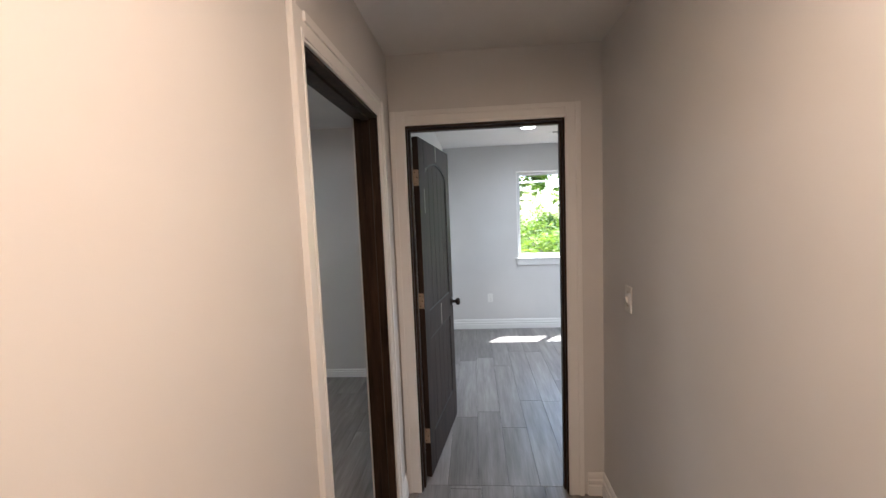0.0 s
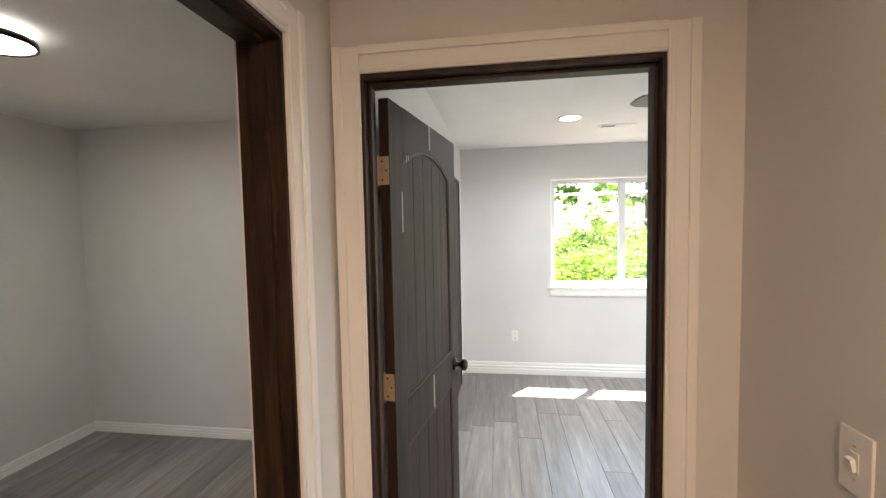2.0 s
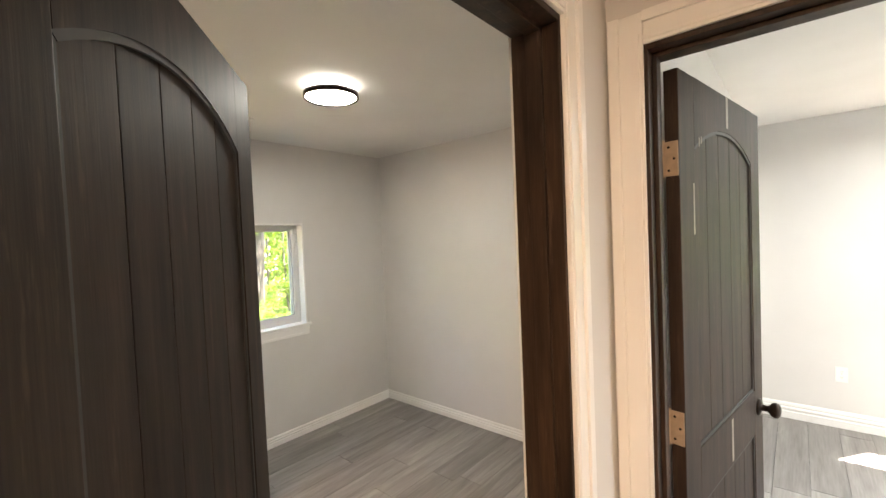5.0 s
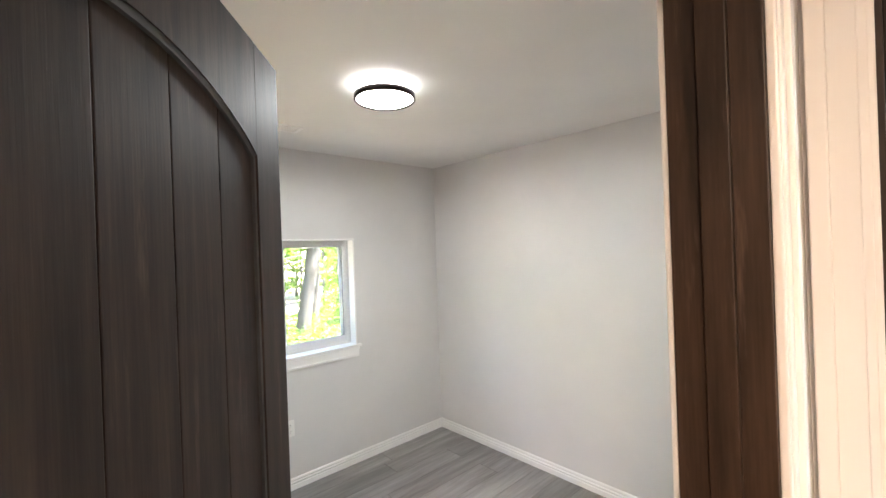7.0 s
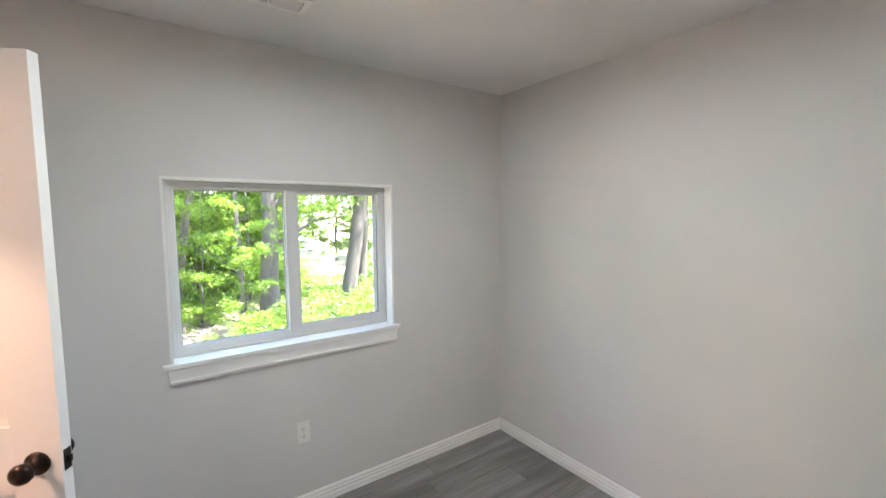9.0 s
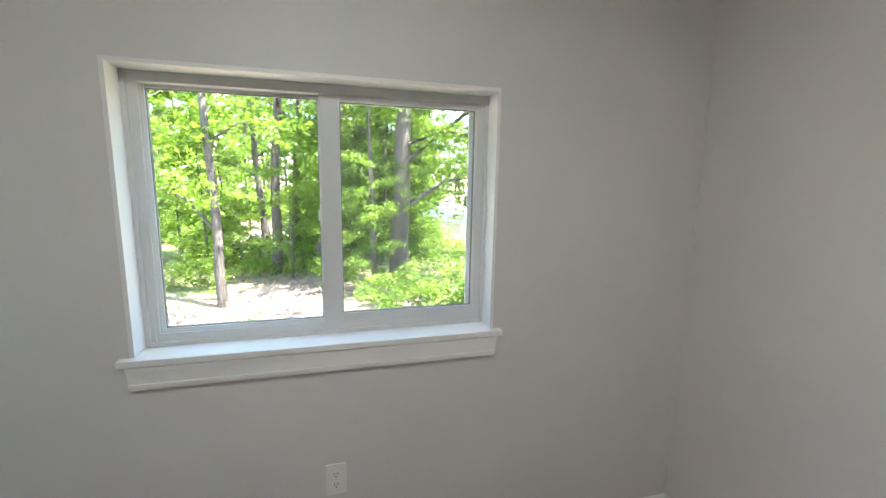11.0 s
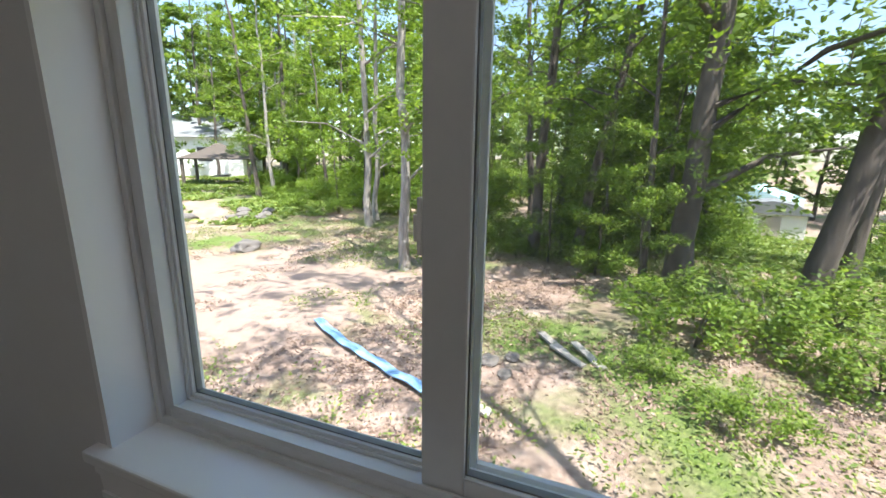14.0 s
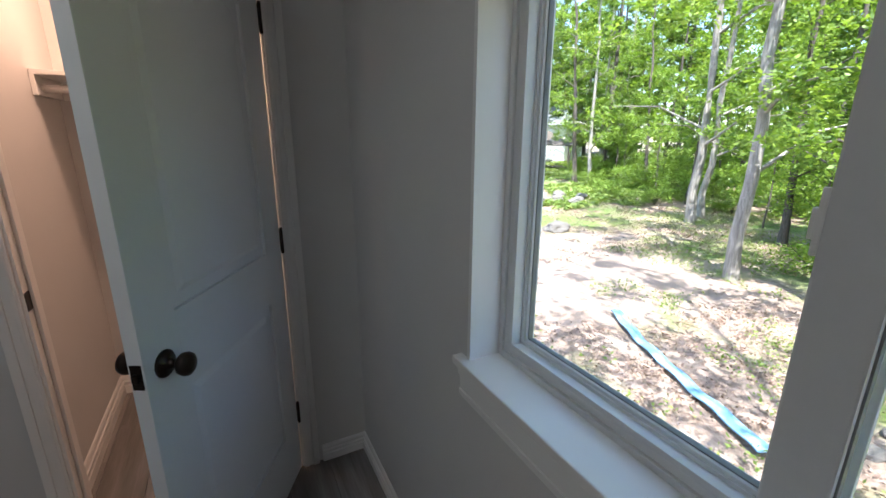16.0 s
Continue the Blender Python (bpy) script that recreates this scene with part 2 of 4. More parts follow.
def lathe(bm, profile, steps=32, m=Matrix()):
    """Turns (radius, height) pairs about the z axis."""
    rings = []
    for r, z in profile:
        if r < 1e-6:
            rings.append([bm.verts.new(m @ Vector((0, 0, z)))])
        else:
            rings.append([bm.verts.new(m @ Vector((r * math.cos(a), r * math.sin(a), z))) for a in (2 * math.pi * i / steps for i in range(steps))])
    for p, q in zip(rings, rings[1:]):
        for i in range(steps):
            j = (i + 1) % steps
            vs = [p[i % len(p)], p[j % len(p)], q[j % len(q)], q[i % len(q)]]
            vs = [v for k, v in enumerate(vs) if v not in vs[:k]]
            if len(vs) > 2:
                bm.faces.new(vs)


def prism(bm, outline, d0, d1, m=Matrix()):
    """Extrudes an outline of (x, z) pairs from y = d0 to y = d1."""
    a = [bm.verts.new(m @ Vector((x, d0, z))) for x, z in outline]
    b = [bm.verts.new(m @ Vector((x, d1, z))) for x, z in outline]
    bm.faces.new(a)
    bm.faces.new(b[::-1])
    for i in range(len(a)):
        j = (i + 1) % len(a)
        bm.faces.new((a[j], a[i], b[i], b[j]))


def mesh_of(name, bm, mat, smooth=False):
    me = bpy.data.meshes.new(name)
    bmesh.ops.recalc_face_normals(bm, faces=bm.faces[:])
    bm.to_mesh(me)
    bm.free()
    me.materials.append(mat)
    if smooth:
        me.polygons.foreach_set("use_smooth", [True] * len(me.polygons))
    return me


def part(name, bm, mat, parent=None, label="", smooth=False):
    ob = new(name, mesh_of(name, bm, mat, smooth))
    if parent:
        ob.parent = parent
    return tagged(ob, label)


def boxpart(name, mat, dims, parent=None, label="", bevel=0.0):
    bm = bmesh.new()
    box(bm, *dims, bevel)
    return part(name, bm, mat, parent, label)


def thing(name, m, label, category, group="", kind=""):
    ob = new(name)
    ob.empty_display_size = 0.1
    ob.matrix_basis = m
    return tagged(ob, label, category, group, kind)


def structure(name, boxes, mat, label, category):
    bm = bmesh.new()
    for b in boxes:
        box(bm, *b)
    return tagged(part(name, bm, mat), label, category, kind="structure")


# ---- walls, ceilings ----
WX, NY, SY, EX = -3.322, 1.690, -1.255, -0.605          # the small room's inner faces
HL, HR = -0.495, 0.615                                   # the hall's faces
FY, BW, BE = 3.30, -0.445, 3.25                          # the bedroom's far, west and east faces
WO = (-0.332, 0.812, 0.915, 1.778)                       # west window opening: y0 y1 z0 z1
BO = (0.50, 1.96, 0.93, 2.09)                            # bedroom window opening: x0 x1 z0 z1
D1 = (-1.145, -0.265)                                    # rough opening of the hall-side door
D2 = (-0.42, 0.436)
DC = (-3.05, -2.25)
HEAD = 2.07
CE = -2.205                                               # the closet's east face

structure("wall_west", [(WX - 0.16, WX, SY - 1.15, WO[0], 0, CEIL), (WX - 0.16, WX, WO[1], NY + 0.12, 0, CEIL),
                        (WX - 0.16, WX, WO[0], WO[1], 0, WO[2]), (WX - 0.16, WX, WO[0], WO[1], WO[3], CEIL)], WALL,
          "greige painted drywall with a window opening", "wall")
structure("wall_north", [(WX, EX, NY, NY + 0.12, 0, CEIL)], WALL, "plain greige painted drywall", "wall")
structure("wall_hall_west", [(EX, HL, -4.6, D1[0], 0, CEIL), (EX, HL, D1[1], 0.0, 0, CEIL), (EX, HL, D1[0], D1[1], HEAD, CEIL)], WALL,
          "warm-lit painted hall wall with a doorway", "wall")
structure("wall_bedroom_west", [(EX, BW, 0.0, FY, 0, CEIL)], WALL, "white-lit painted drywall beside the open door", "wall")
structure("wall_hall_end", [(BW, D2[0], 0, 0.115, 0, CEIL), (D2[1], BE, 0, 0.115, 0, CEIL), (D2[0], D2[1], 0, 0.115, HEAD, CEIL)], WALL,
          "painted drywall at the hall's end with a doorway", "wall")
structure("wall_hall_east", [(HR, HR + 0.115, -4.6, 0, 0, CEIL)], WALL, "warm-lit painted hall wall", "wall")
structure("wall_hall_back", [(EX, HR + 0.115, -4.72, -4.6, 0, CEIL)], WALL, "plain painted drywall closing the hall", "wall")
structure("wall_bedroom_north", [(EX, BO[0], FY, FY + 0.16, 0, CEIL), (BO[1], BE, FY, FY + 0.16, 0, CEIL),
                                 (BO[0], BO[1], FY, FY + 0.16, 0, BO[2]), (BO[0], BO[1], FY, FY + 0.16, BO[3], CEIL)], WALL,
          "bright painted drywall with a window opening", "wall")
structure("wall_bedroom_east", [(BE, BE + 0.12, 0, FY + 0.16, 0, CEIL)], WALL, "plain painted drywall closing the bedroom", "wall")
structure("wall_south", [(WX, DC[0], SY - 0.115, SY, 0, CEIL), (DC[1], EX, SY - 0.115, SY, 0, CEIL), (DC[0], DC[1], SY - 0.115, SY, HEAD, CEIL)], WALL,
          "greige painted drywall with a closet doorway", "wall")
structure("wall_closet", [(WX, -2.085, SY - 1.15, SY - 1.05, 0, CEIL), (CE, CE + 0.12, SY - 1.05, SY - 0.115, 0, CEIL)], WALL,
          "warm-lit painted closet walls", "wall")
structure("ceiling", [(WX - 0.16, BE + 0.12, -4.72, FY + 0.16, CEIL, CEIL + 0.12)], CEILING, "flat painted drywall ceiling", "ceiling")


# ---- floors, laid in planks ----
PLANK_W, PLANK_L = 0.18, 1.22


def plank_mesh(w, length):
    bm = bmesh.new()
    box(bm, -w / 2, w / 2, -length / 2, length / 2, -0.006, 0.0)
    for v in bm.verts:
        if v.co.z > -0.001:
            v.co.x -= math.copysign(0.0012, v.co.x)
            v.co.y -= math.copysign(0.0012, v.co.y)
    return mesh_of("plank", bm, FLOOR)


def lay_floor(name, x0, x1, y0, y1, label):
    fl = structure(name, [(x0, x1, y0, y1, -0.12, -0.005)], GAP, label, "floor")
    made, rnd = {}, random.Random(name)
    cols = math.ceil((x1 - x0) / PLANK_W)
    for i in range(cols):
        a, b = x0 + i * PLANK_W, min(x1, x0 + (i + 1) * PLANK_W)
        y = y0 - rnd.uniform(0.1, PLANK_L - 0.1)
        while y < y1:
            c, d = max(y, y0), min(y + PLANK_L, y1)
            y += PLANK_L
            if d - c < 0.02 or b - a < 0.02:
                continue
            key = (round(b - a, 3), round(d - c, 3))
            if key not in made:
                made[key] = plank_mesh(b - a - 0.0006, d - c - 0.0006)
            p = new("plank", made[key])
            p.location = ((a + b) / 2, (c + d) / 2, 0)
            p.parent = fl


# ---- baseboards and casings ----
def baseboard(name, x0, y0, x1, y1, out, height=0.08):
    """A moulded board along a wall from (x0, y0) to (x1, y1); out: the way into the room."""
    prof = [(0, 0), (0.015, 0), (0.015, height * 0.42), (0.010, height * 0.48), (0.014, height * 0.56), (0.014, height * 0.66), (0.007, height * 0.72), (0.010, height * 0.80), (0.008, height * 0.92), (0.003, height), (0, height)]
    bm = bmesh.new()
    ox, oy = out
    a = [bm.verts.new((x0 + ox * d, y0 + oy * d, z)) for d, z in prof]
    b = [bm.verts.new((x1 + ox * d, y1 + oy * d, z)) for d, z in prof]
    bm.faces.new(a)
    bm.faces.new(b[::-1])
    for i in range(len(prof)):
        j = (i + 1) % len(prof)
        bm.faces.new((a[i], a[j], b[j], b[i]))
    return tagged(part(name, bm, TRIM), "white moulded baseboard along the wall", "baseboard", kind="structure")


baseboard("baseboard_west", WX, SY, WX, NY, (1, 0))
baseboard("baseboard_north", WX, NY, EX, NY, (0, -1))
baseboard("baseboard_south_corner", WX, SY, DC[0] - 0.07, SY, (0, 1))
baseboard("baseboard_south", DC[1] + 0.07, SY, EX, SY, (0, 1))
baseboard("baseboard_room_east", EX, D1[1] + 0.06, EX, NY, (-1, 0))
baseboard("baseboard_hall_west", HL, -4.6, HL, D1[0] - 0.05, (1, 0), 0.13)
baseboard("baseboard_hall_nook", HL, D1[1] + 0.06, HL, 0, (1, 0), 0.13)
baseboard("baseboard_hall_east", HR, -4.6, HR, 0, (-1, 0), 0.13)
baseboard("baseboard_hall_end", D2[1] + 0.09, 0, HR, 0, (0, -1), 0.13)
baseboard("baseboard_bedroom_north", BW, FY, BE, FY, (0, -1), 0.13)
baseboard("baseboard_bedroom_east", BE, 0.115, BE, FY, (-1, 0), 0.13)
baseboard("baseboard_bedroom_west", BW, 0.115, BW, 2.1, (1, 0), 0.13)
baseboard("baseboard_closet_east", CE, SY - 1.05, CE, SY - 0.115, (-1, 0), 0.11)
baseboard("baseboard_closet_back", WX, SY - 1.05, CE, SY - 1.05, (0, 1), 0.11)


def door_frame(name, m, width, height, depth, jamb_mat, casings, label, stop_at, cas_w=0.08):
    """Jambs, stops and casings of a doorway. Local x runs along the opening, y through the wall."""
    fr = thing(name, m, label, "door frame", kind="structure")
    j = 0.02
    for nm, dims in (("jamb", (0, j, 0, depth, 0, height)), ("jamb", (width - j, width, 0, depth, 0, height)), ("head_jamb", (0, width, 0, depth, height, height + j))):
        boxpart(nm, jamb_mat, dims, fr, "", 0.0015)
    s0, s1 = stop_at
    for dims in ((j, j + 0.011, s0, s1, 0, height), (width - j - 0.011, width - j, s0, s1, 0, height), (j, width - j, s0, s1, height - 0.011, height)):
        boxpart("door_stop", jamb_mat, dims, fr, "", 0.002)
    for side in casings:
        y0, d = (0.0, -1) if side < 0 else (depth, 1)
        for nm, a, b, c, e in (("casing", -cas_w + 0.012, 0.012, 0, height + j + cas_w - 0.012), ("casing", width - 0.012, width + cas_w - 0.012, 0, height + j + cas_w - 0.012), ("head_casing", 0.012, width - 0.012, height + j - 0.008, height + j + cas_w - 0.012)):
            bm = bmesh.new()
            box(bm, a, b, *sorted((y0, y0 + d * 0.011)), c, e, 0.003)
            if nm == "casing":
                q0, q1 = (a, a + 0.026) if a < 0 else (b - 0.026, b)
                box(bm, q0, q1, *sorted((y0 + d * 0.0085, y0 + d * 0.018)), c, e, 0.003)
                q0, q1 = (b - 0.02, b - 0.008) if a < 0 else (a + 0.008, a + 0.02)
                box(bm, q0, q1, *sorted((y0 + d * 0.0085, y0 + d * 0.014)), c, e - cas_w + 0.03, 0.002)
            else:
                box(bm, a, b, *sorted((y0 + d * 0.0085, y0 + d * 0.018)), e - 0.026, e, 0.003)
                box(bm, a, b, *sorted((y0 + d * 0.0085, y0 + d * 0.014)), c + 0.008, c + 0.02, 0.002)
            part(nm, bm, TRIM, fr, "white moulded casing")
    return fr


# local x along the opening, local y from the hall face through the wall
door_frame("door_frame_1", pose(HL, D1[0], 0, 0, 0, 90), D1[1] - D1[0], 2.05, HL - EX, JAMB_WOOD, (-1, 1), "dark-stained wooden door jamb with white casing", (0.035, 0.070))
door_frame("door_frame_2", pose(D2[0], 0, 0), D2[1] - D2[0], 2.05, 0.115, JAMB_WOOD, (-1, 1), "dark-stained wooden door jamb with cream-lit casing", (0.035, 0.075))
cf = door_frame("door_frame_3", pose(DC[0], SY - 0.115, 0), DC[1] - DC[0], 2.05, 0.115, TRIM, (-1, 1), "white painted closet door frame", (0.035, 0.075), 0.065)
boxpart("strike_plate", BRONZE, (DC[1] - DC[0] - 0.0225, DC[1] - DC[0] - 0.0195, 0.078, 0.112, 0.90, 0.96), cf, "dark bronze strike plate")


# ---- doors ----
def arch_top(x0, x1, spring, apex, steps=18):
    """Points of a shallow arch from x0 to x1."""
    h, half = apex - spring, (x1 - x0) / 2
    r = (half * half + h * h) / (2 * h)
    a = math.asin(half / r)
    return [((x0 + x1) / 2 + r * math.sin(t), apex - r + r * math.cos(t)) for t in (-a + 2 * a * i / steps for i in range(steps + 1))]


def knob_on(parent, x, z, y, d, mat):
    """A round knob with its rose; d: the way that it stands out along y."""
    bm = bmesh.new()
    turn = Matrix.Translation((x, y, z)) @ Matrix.Rotation(radians(-90 * d), 4, "X")
    lathe(bm, [(0, 0), (0.033, 0), (0.033, 0.004), (0.028, 0.009), (0.013, 0.011), (0.011, 0.028), (0.016, 0.034), (0.026, 0.042), (0.0285, 0.052), (0.026, 0.061), (0.017, 0.067), (0, 0.069)], 28, turn)
    return part("knob", bm, mat, parent, "dark bronze round knob", True)


def hinge_on(parent, z, mat, label):
    bm = bmesh.new()
    lathe(bm, [(0, -0.05), (0.006, -0.05), (0.006, 0.05), (0, 0.05)], 12, Matrix.Translation((0.0, 0.006, z)))
    box(bm, -0.0015, 0.0008, -0.034, 0.0, z - 0.045, z + 0.045, 0.0006)
    h = part("hinge", bm, mat, parent, label)
    for k, (dy, dz) in enumerate(((-0.011, 0.03), (-0.024, 0.0), (-0.011, -0.03))):
        bm = bmesh.new()
        lathe(bm, [(0, 0), (0.0036, 0), (0.003, 0.0012), (0, 0.0014)], 10, Matrix.Translation((-0.0014, dy, z + dz)) @ Matrix.Rotation(radians(-90), 4, "Y"))
        part("screw", bm, BRONZE, h)
    return h


def plank_door(name, m, width, label):
    """Dark knotty-wood door: arched plank panel above, square one below. Local x from the hinge, y = 0 the swing side."""
    d = thing(name, m, label, "door", kind="structure")
    H, T, S = 2.03, 0.035, 0.112
    a, b = 0.004, width
    boxpart("stile", DARK_WOOD, (a, a + S, -T, 0, 0.008, H), d, "", 0.002)
    boxpart("stile", DARK_WOOD, (b - S, b, -T, 0, 0.008, H), d, "", 0.002)
    boxpart("bottom_rail", DARK_WOOD, (a + S, b - S, -T, 0, 0.008, 0.24), d, "", 0.002)
    boxpart("lock_rail", DARK_WOOD, (a + S, b - S, -T, 0, 0.835, 1.0), d, "", 0.002)
    bm = bmesh.new()
    prism(bm, [(b - S, H), (a + S, H)] + arch_top(a + S, b - S, 1.84, 1.915), -T, 0)
    part("top_rail", bm, DARK_WOOD, d)
    inner = b - a - 2 * S
    n = 5
    for z0, z1 in ((0.24, 0.835), (1.0, 1.93)):
        # black core: the grooves' shade is put into its colour
        boxpart("panel_core", GROOVE_SHADE, (a + S, b - S, -T / 2 - 0.003, -T / 2 + 0.003, z0, z1), d, "core sheet painted black as the shade in the grooves")
        w = (inner - 0.012) / n
        for k in range(n):
            x = a + S + 0.006 + k * w
            boxpart("panel_plank", DARK_WOOD, (x + 0.0006, x + w - 0.0006, -T + 0.008, -0.008, z0 + 0.004, min(z1, 1.925)), d, "", 0.0018)
    # narrow sticking round the panels on both faces, coloured black as its shadow line
    for y0, y1 in ((-T + 0.002, -T + 0.010), (-0.010, -0.002)):
        bm = bmesh.new()
        low, top = arch_top(a + S - 0.001, b - S + 0.001, 1.84, 1.915), arch_top(a + S + 0.009, b - S - 0.009, 1.832, 1.905)
        for p, q, r, s in zip(low, low[1:], top[1:], top):
            prism(bm, [p, q, r, s], y0, y1)
        part("arch_moulding", bm, GROOVE_SHADE, d, "black shadow line of the arched moulding")
        bm = bmesh.new()
        for x0, x1, z0, z1 in ((a + S, a + S + 0.008, 1.0, 1.836), (b - S - 0.008, b - S, 1.0, 1.836), (a + S, b - S, 1.0, 1.008),
                               (a + S, a + S + 0.008, 0.24, 0.835), (b - S - 0.008, b - S, 0.24, 0.835), (a + S, b - S, 0.827, 0.835), (a + S, b - S, 0.24, 0.248)):
            box(bm, x0, x1, y0 + 0.001, y1 + 0.0, z0, z1)
        part("panel_moulding", bm, GROOVE_SHADE, d, "moulding round the plank panels, its shadow line painted black")
    knob_on(d, b - 0.062, 0.925, 0.0, 1, BRONZE)
    knob_on(d, b - 0.062, 0.925, -T, -1, BRONZE)
    boxpart("latch_plate", BRONZE, (b - 0.001, b + 0.0015, -T / 2 - 0.0125, -T / 2 + 0.0125, 0.895, 0.955), d, "dark bronze latch plate")
    for z in (1.80, 1.09, 0.27):
        hinge_on(d, z, BRASS, "brassy bare-metal hinge")
    return d


def panel_door(name, m, width, label):
    """White moulded two-panel door with an arched upper panel."""
    d = thing(name, m, label, "door", kind="structure")
    H, T, S = 2.03, 0.035, 0.125
    a, b = 0.004, width
    boxpart("stile", WHITE_DOOR, (a, a + S, -T, 0, 0.01, H), d, "", 0.002)
    boxpart("stile", WHITE_DOOR, (b - S, b, -T, 0, 0.01, H), d, "", 0.002)
    boxpart("bottom_rail", WHITE_DOOR, (a + S - 0.001, b - S + 0.001, -T, 0, 0.01, 0.25), d)
    boxpart("lock_rail", WHITE_DOOR, (a + S - 0.001, b - S + 0.001, -T, 0, 0.84, 1.03), d)
    bm = bmesh.new()
    prism(bm, [(b - S + 0.001, H), (a + S - 0.001, H)] + arch_top(a + S - 0.001, b - S + 0.001, 1.83, 1.90), -T, 0)
    part("top_rail", bm, WHITE_DOOR, d)

    def field(z0, top, inset, y0, y1, bm):
        x0, x1 = a + S + inset, b - S - inset
        pts = [(x0, z0 + inset), (x1, z0 + inset)]
        pts += [(x1, top - inset), (x0, top - inset)] if top < 1 else arch_top(x0, x1, 1.83 - inset, 1.90 - inset)[::-1]
        prism(bm, pts, y0, y1)
    for z0, top in ((0.25, 0.84), (1.03, 1.9)):
        bm = bmesh.new()
        field(z0, top, -0.003, -T + 0.011, -0.011, bm)
        part("panel", bm, WHITE_DOOR, d)
        for sign in (0, 1):
            bm = bmesh.new()
            y = (-T + 0.011) if sign == 0 else -0.011
            out = -1 if sign == 0 else 1
            x0, x1 = a + S, b - S
            outer = [(x0 + 0.03, z0 + 0.03), (x1 - 0.03, z0 + 0.03)] + ([(x1 - 0.03, top - 0.03), (x0 + 0.03, top - 0.03)] if top < 1 else arch_top(x0 + 0.03, x1 - 0.03, 1.80, 1.87)[::-1])
            inn = [(x0 + 0.05, z0 + 0.05), (x1 - 0.05, z0 + 0.05)] + ([(x1 - 0.05, top - 0.05), (x0 + 0.05, top - 0.05)] if top < 1 else arch_top(x0 + 0.05, x1 - 0.05, 1.78, 1.85)[::-1])
            va = [bm.verts.new((x, y - out * 0.001, z)) for x, z in outer]
            vb = [bm.verts.new((x, y + out * 0.007, z)) for x, z in inn]
            bm.faces.new(vb)
            for i in range(len(va)):
                j = (i + 1) % len(va)
                bm.faces.new((va[i], va[j], vb[j], vb[i]))
            bm.faces.new(va[::-1])
            part("raised_field", bm, WHITE_DOOR, d)
    knob_on(d, b - 0.062, 0.925, 0.0, 1, BRONZE)
    knob_on(d, b - 0.062, 0.925, -T, -1, BRONZE)
    boxpart("latch_plate", BRONZE, (b - 0.001, b + 0.0015, -T / 2 - 0.0125, -T / 2 + 0.0125, 0.895, 0.955), d, "dark bronze latch plate")
    boxpart("latch_bolt", BRONZE, (b, b + 0.011, -T / 2 - 0.006, -T / 2 + 0.006, 0.915, 0.935), d, "", 0.002)
    for z in (1.825, 1.05, 0.285):
        hinge_on(d, z, BRONZE, "dark bronze hinge")
    return d


plank_door("door_1", pose(EX - 0.002, D1[0] + 0.022, 0, 0, 0, 140.7), 0.80, "dark-stained arched plank door standing half open")
door_2 = plank_door("door_2", pose(D2[0] + 0.024, 0.122, 0, 0, 0, 81.5), 0.805, "dark-stained arched plank door standing open")
PUTTY = plain("pale_putty", (0.36, 0.32, 0.28), 0.7)
for x0, x1, z0, z1 in ((0.405, 0.425, 1.93, 2.028), (0.098, 0.108, 1.60, 1.74), (0.405, 0.422, 0.845, 0.985), (0.15, 0.156, 1.845, 1.87), (0.168, 0.173, 1.855, 1.875)):
    boxpart("putty_mark", PUTTY, (x0, x1, -0.0356, -0.0345, z0, z1), door_2, "pale smear of wood filler", 0.0002)
panel_door("door_3", pose(DC[0] + 0.022, SY + 0.002, 0, 0, 0, 61), 0.755, "white moulded two-panel closet door standing ajar")

# dark closet door with its jamb in the bedroom's west wall
bd = thing("door_4", pose(BW, 2.15, 0), "dark-stained closed door in the bedroom wall", "door", kind="structure")
boxpart("jamb", JAMB_WOOD, (0.0, 0.02, 0.0, 0.03, 0, 2.06), bd)
boxpart("jamb", JAMB_WOOD, (0.0, 0.02, 0.79, 0.82, 0, 2.06), bd)
boxpart("head_jamb", JAMB_WOOD, (0.0, 0.02, 0.03, 0.79, 2.03, 2.06), bd)
boxpart("slab", DARK_WOOD, (0.0, 0.012, 0.033, 0.787, 0.008, 2.027), bd)


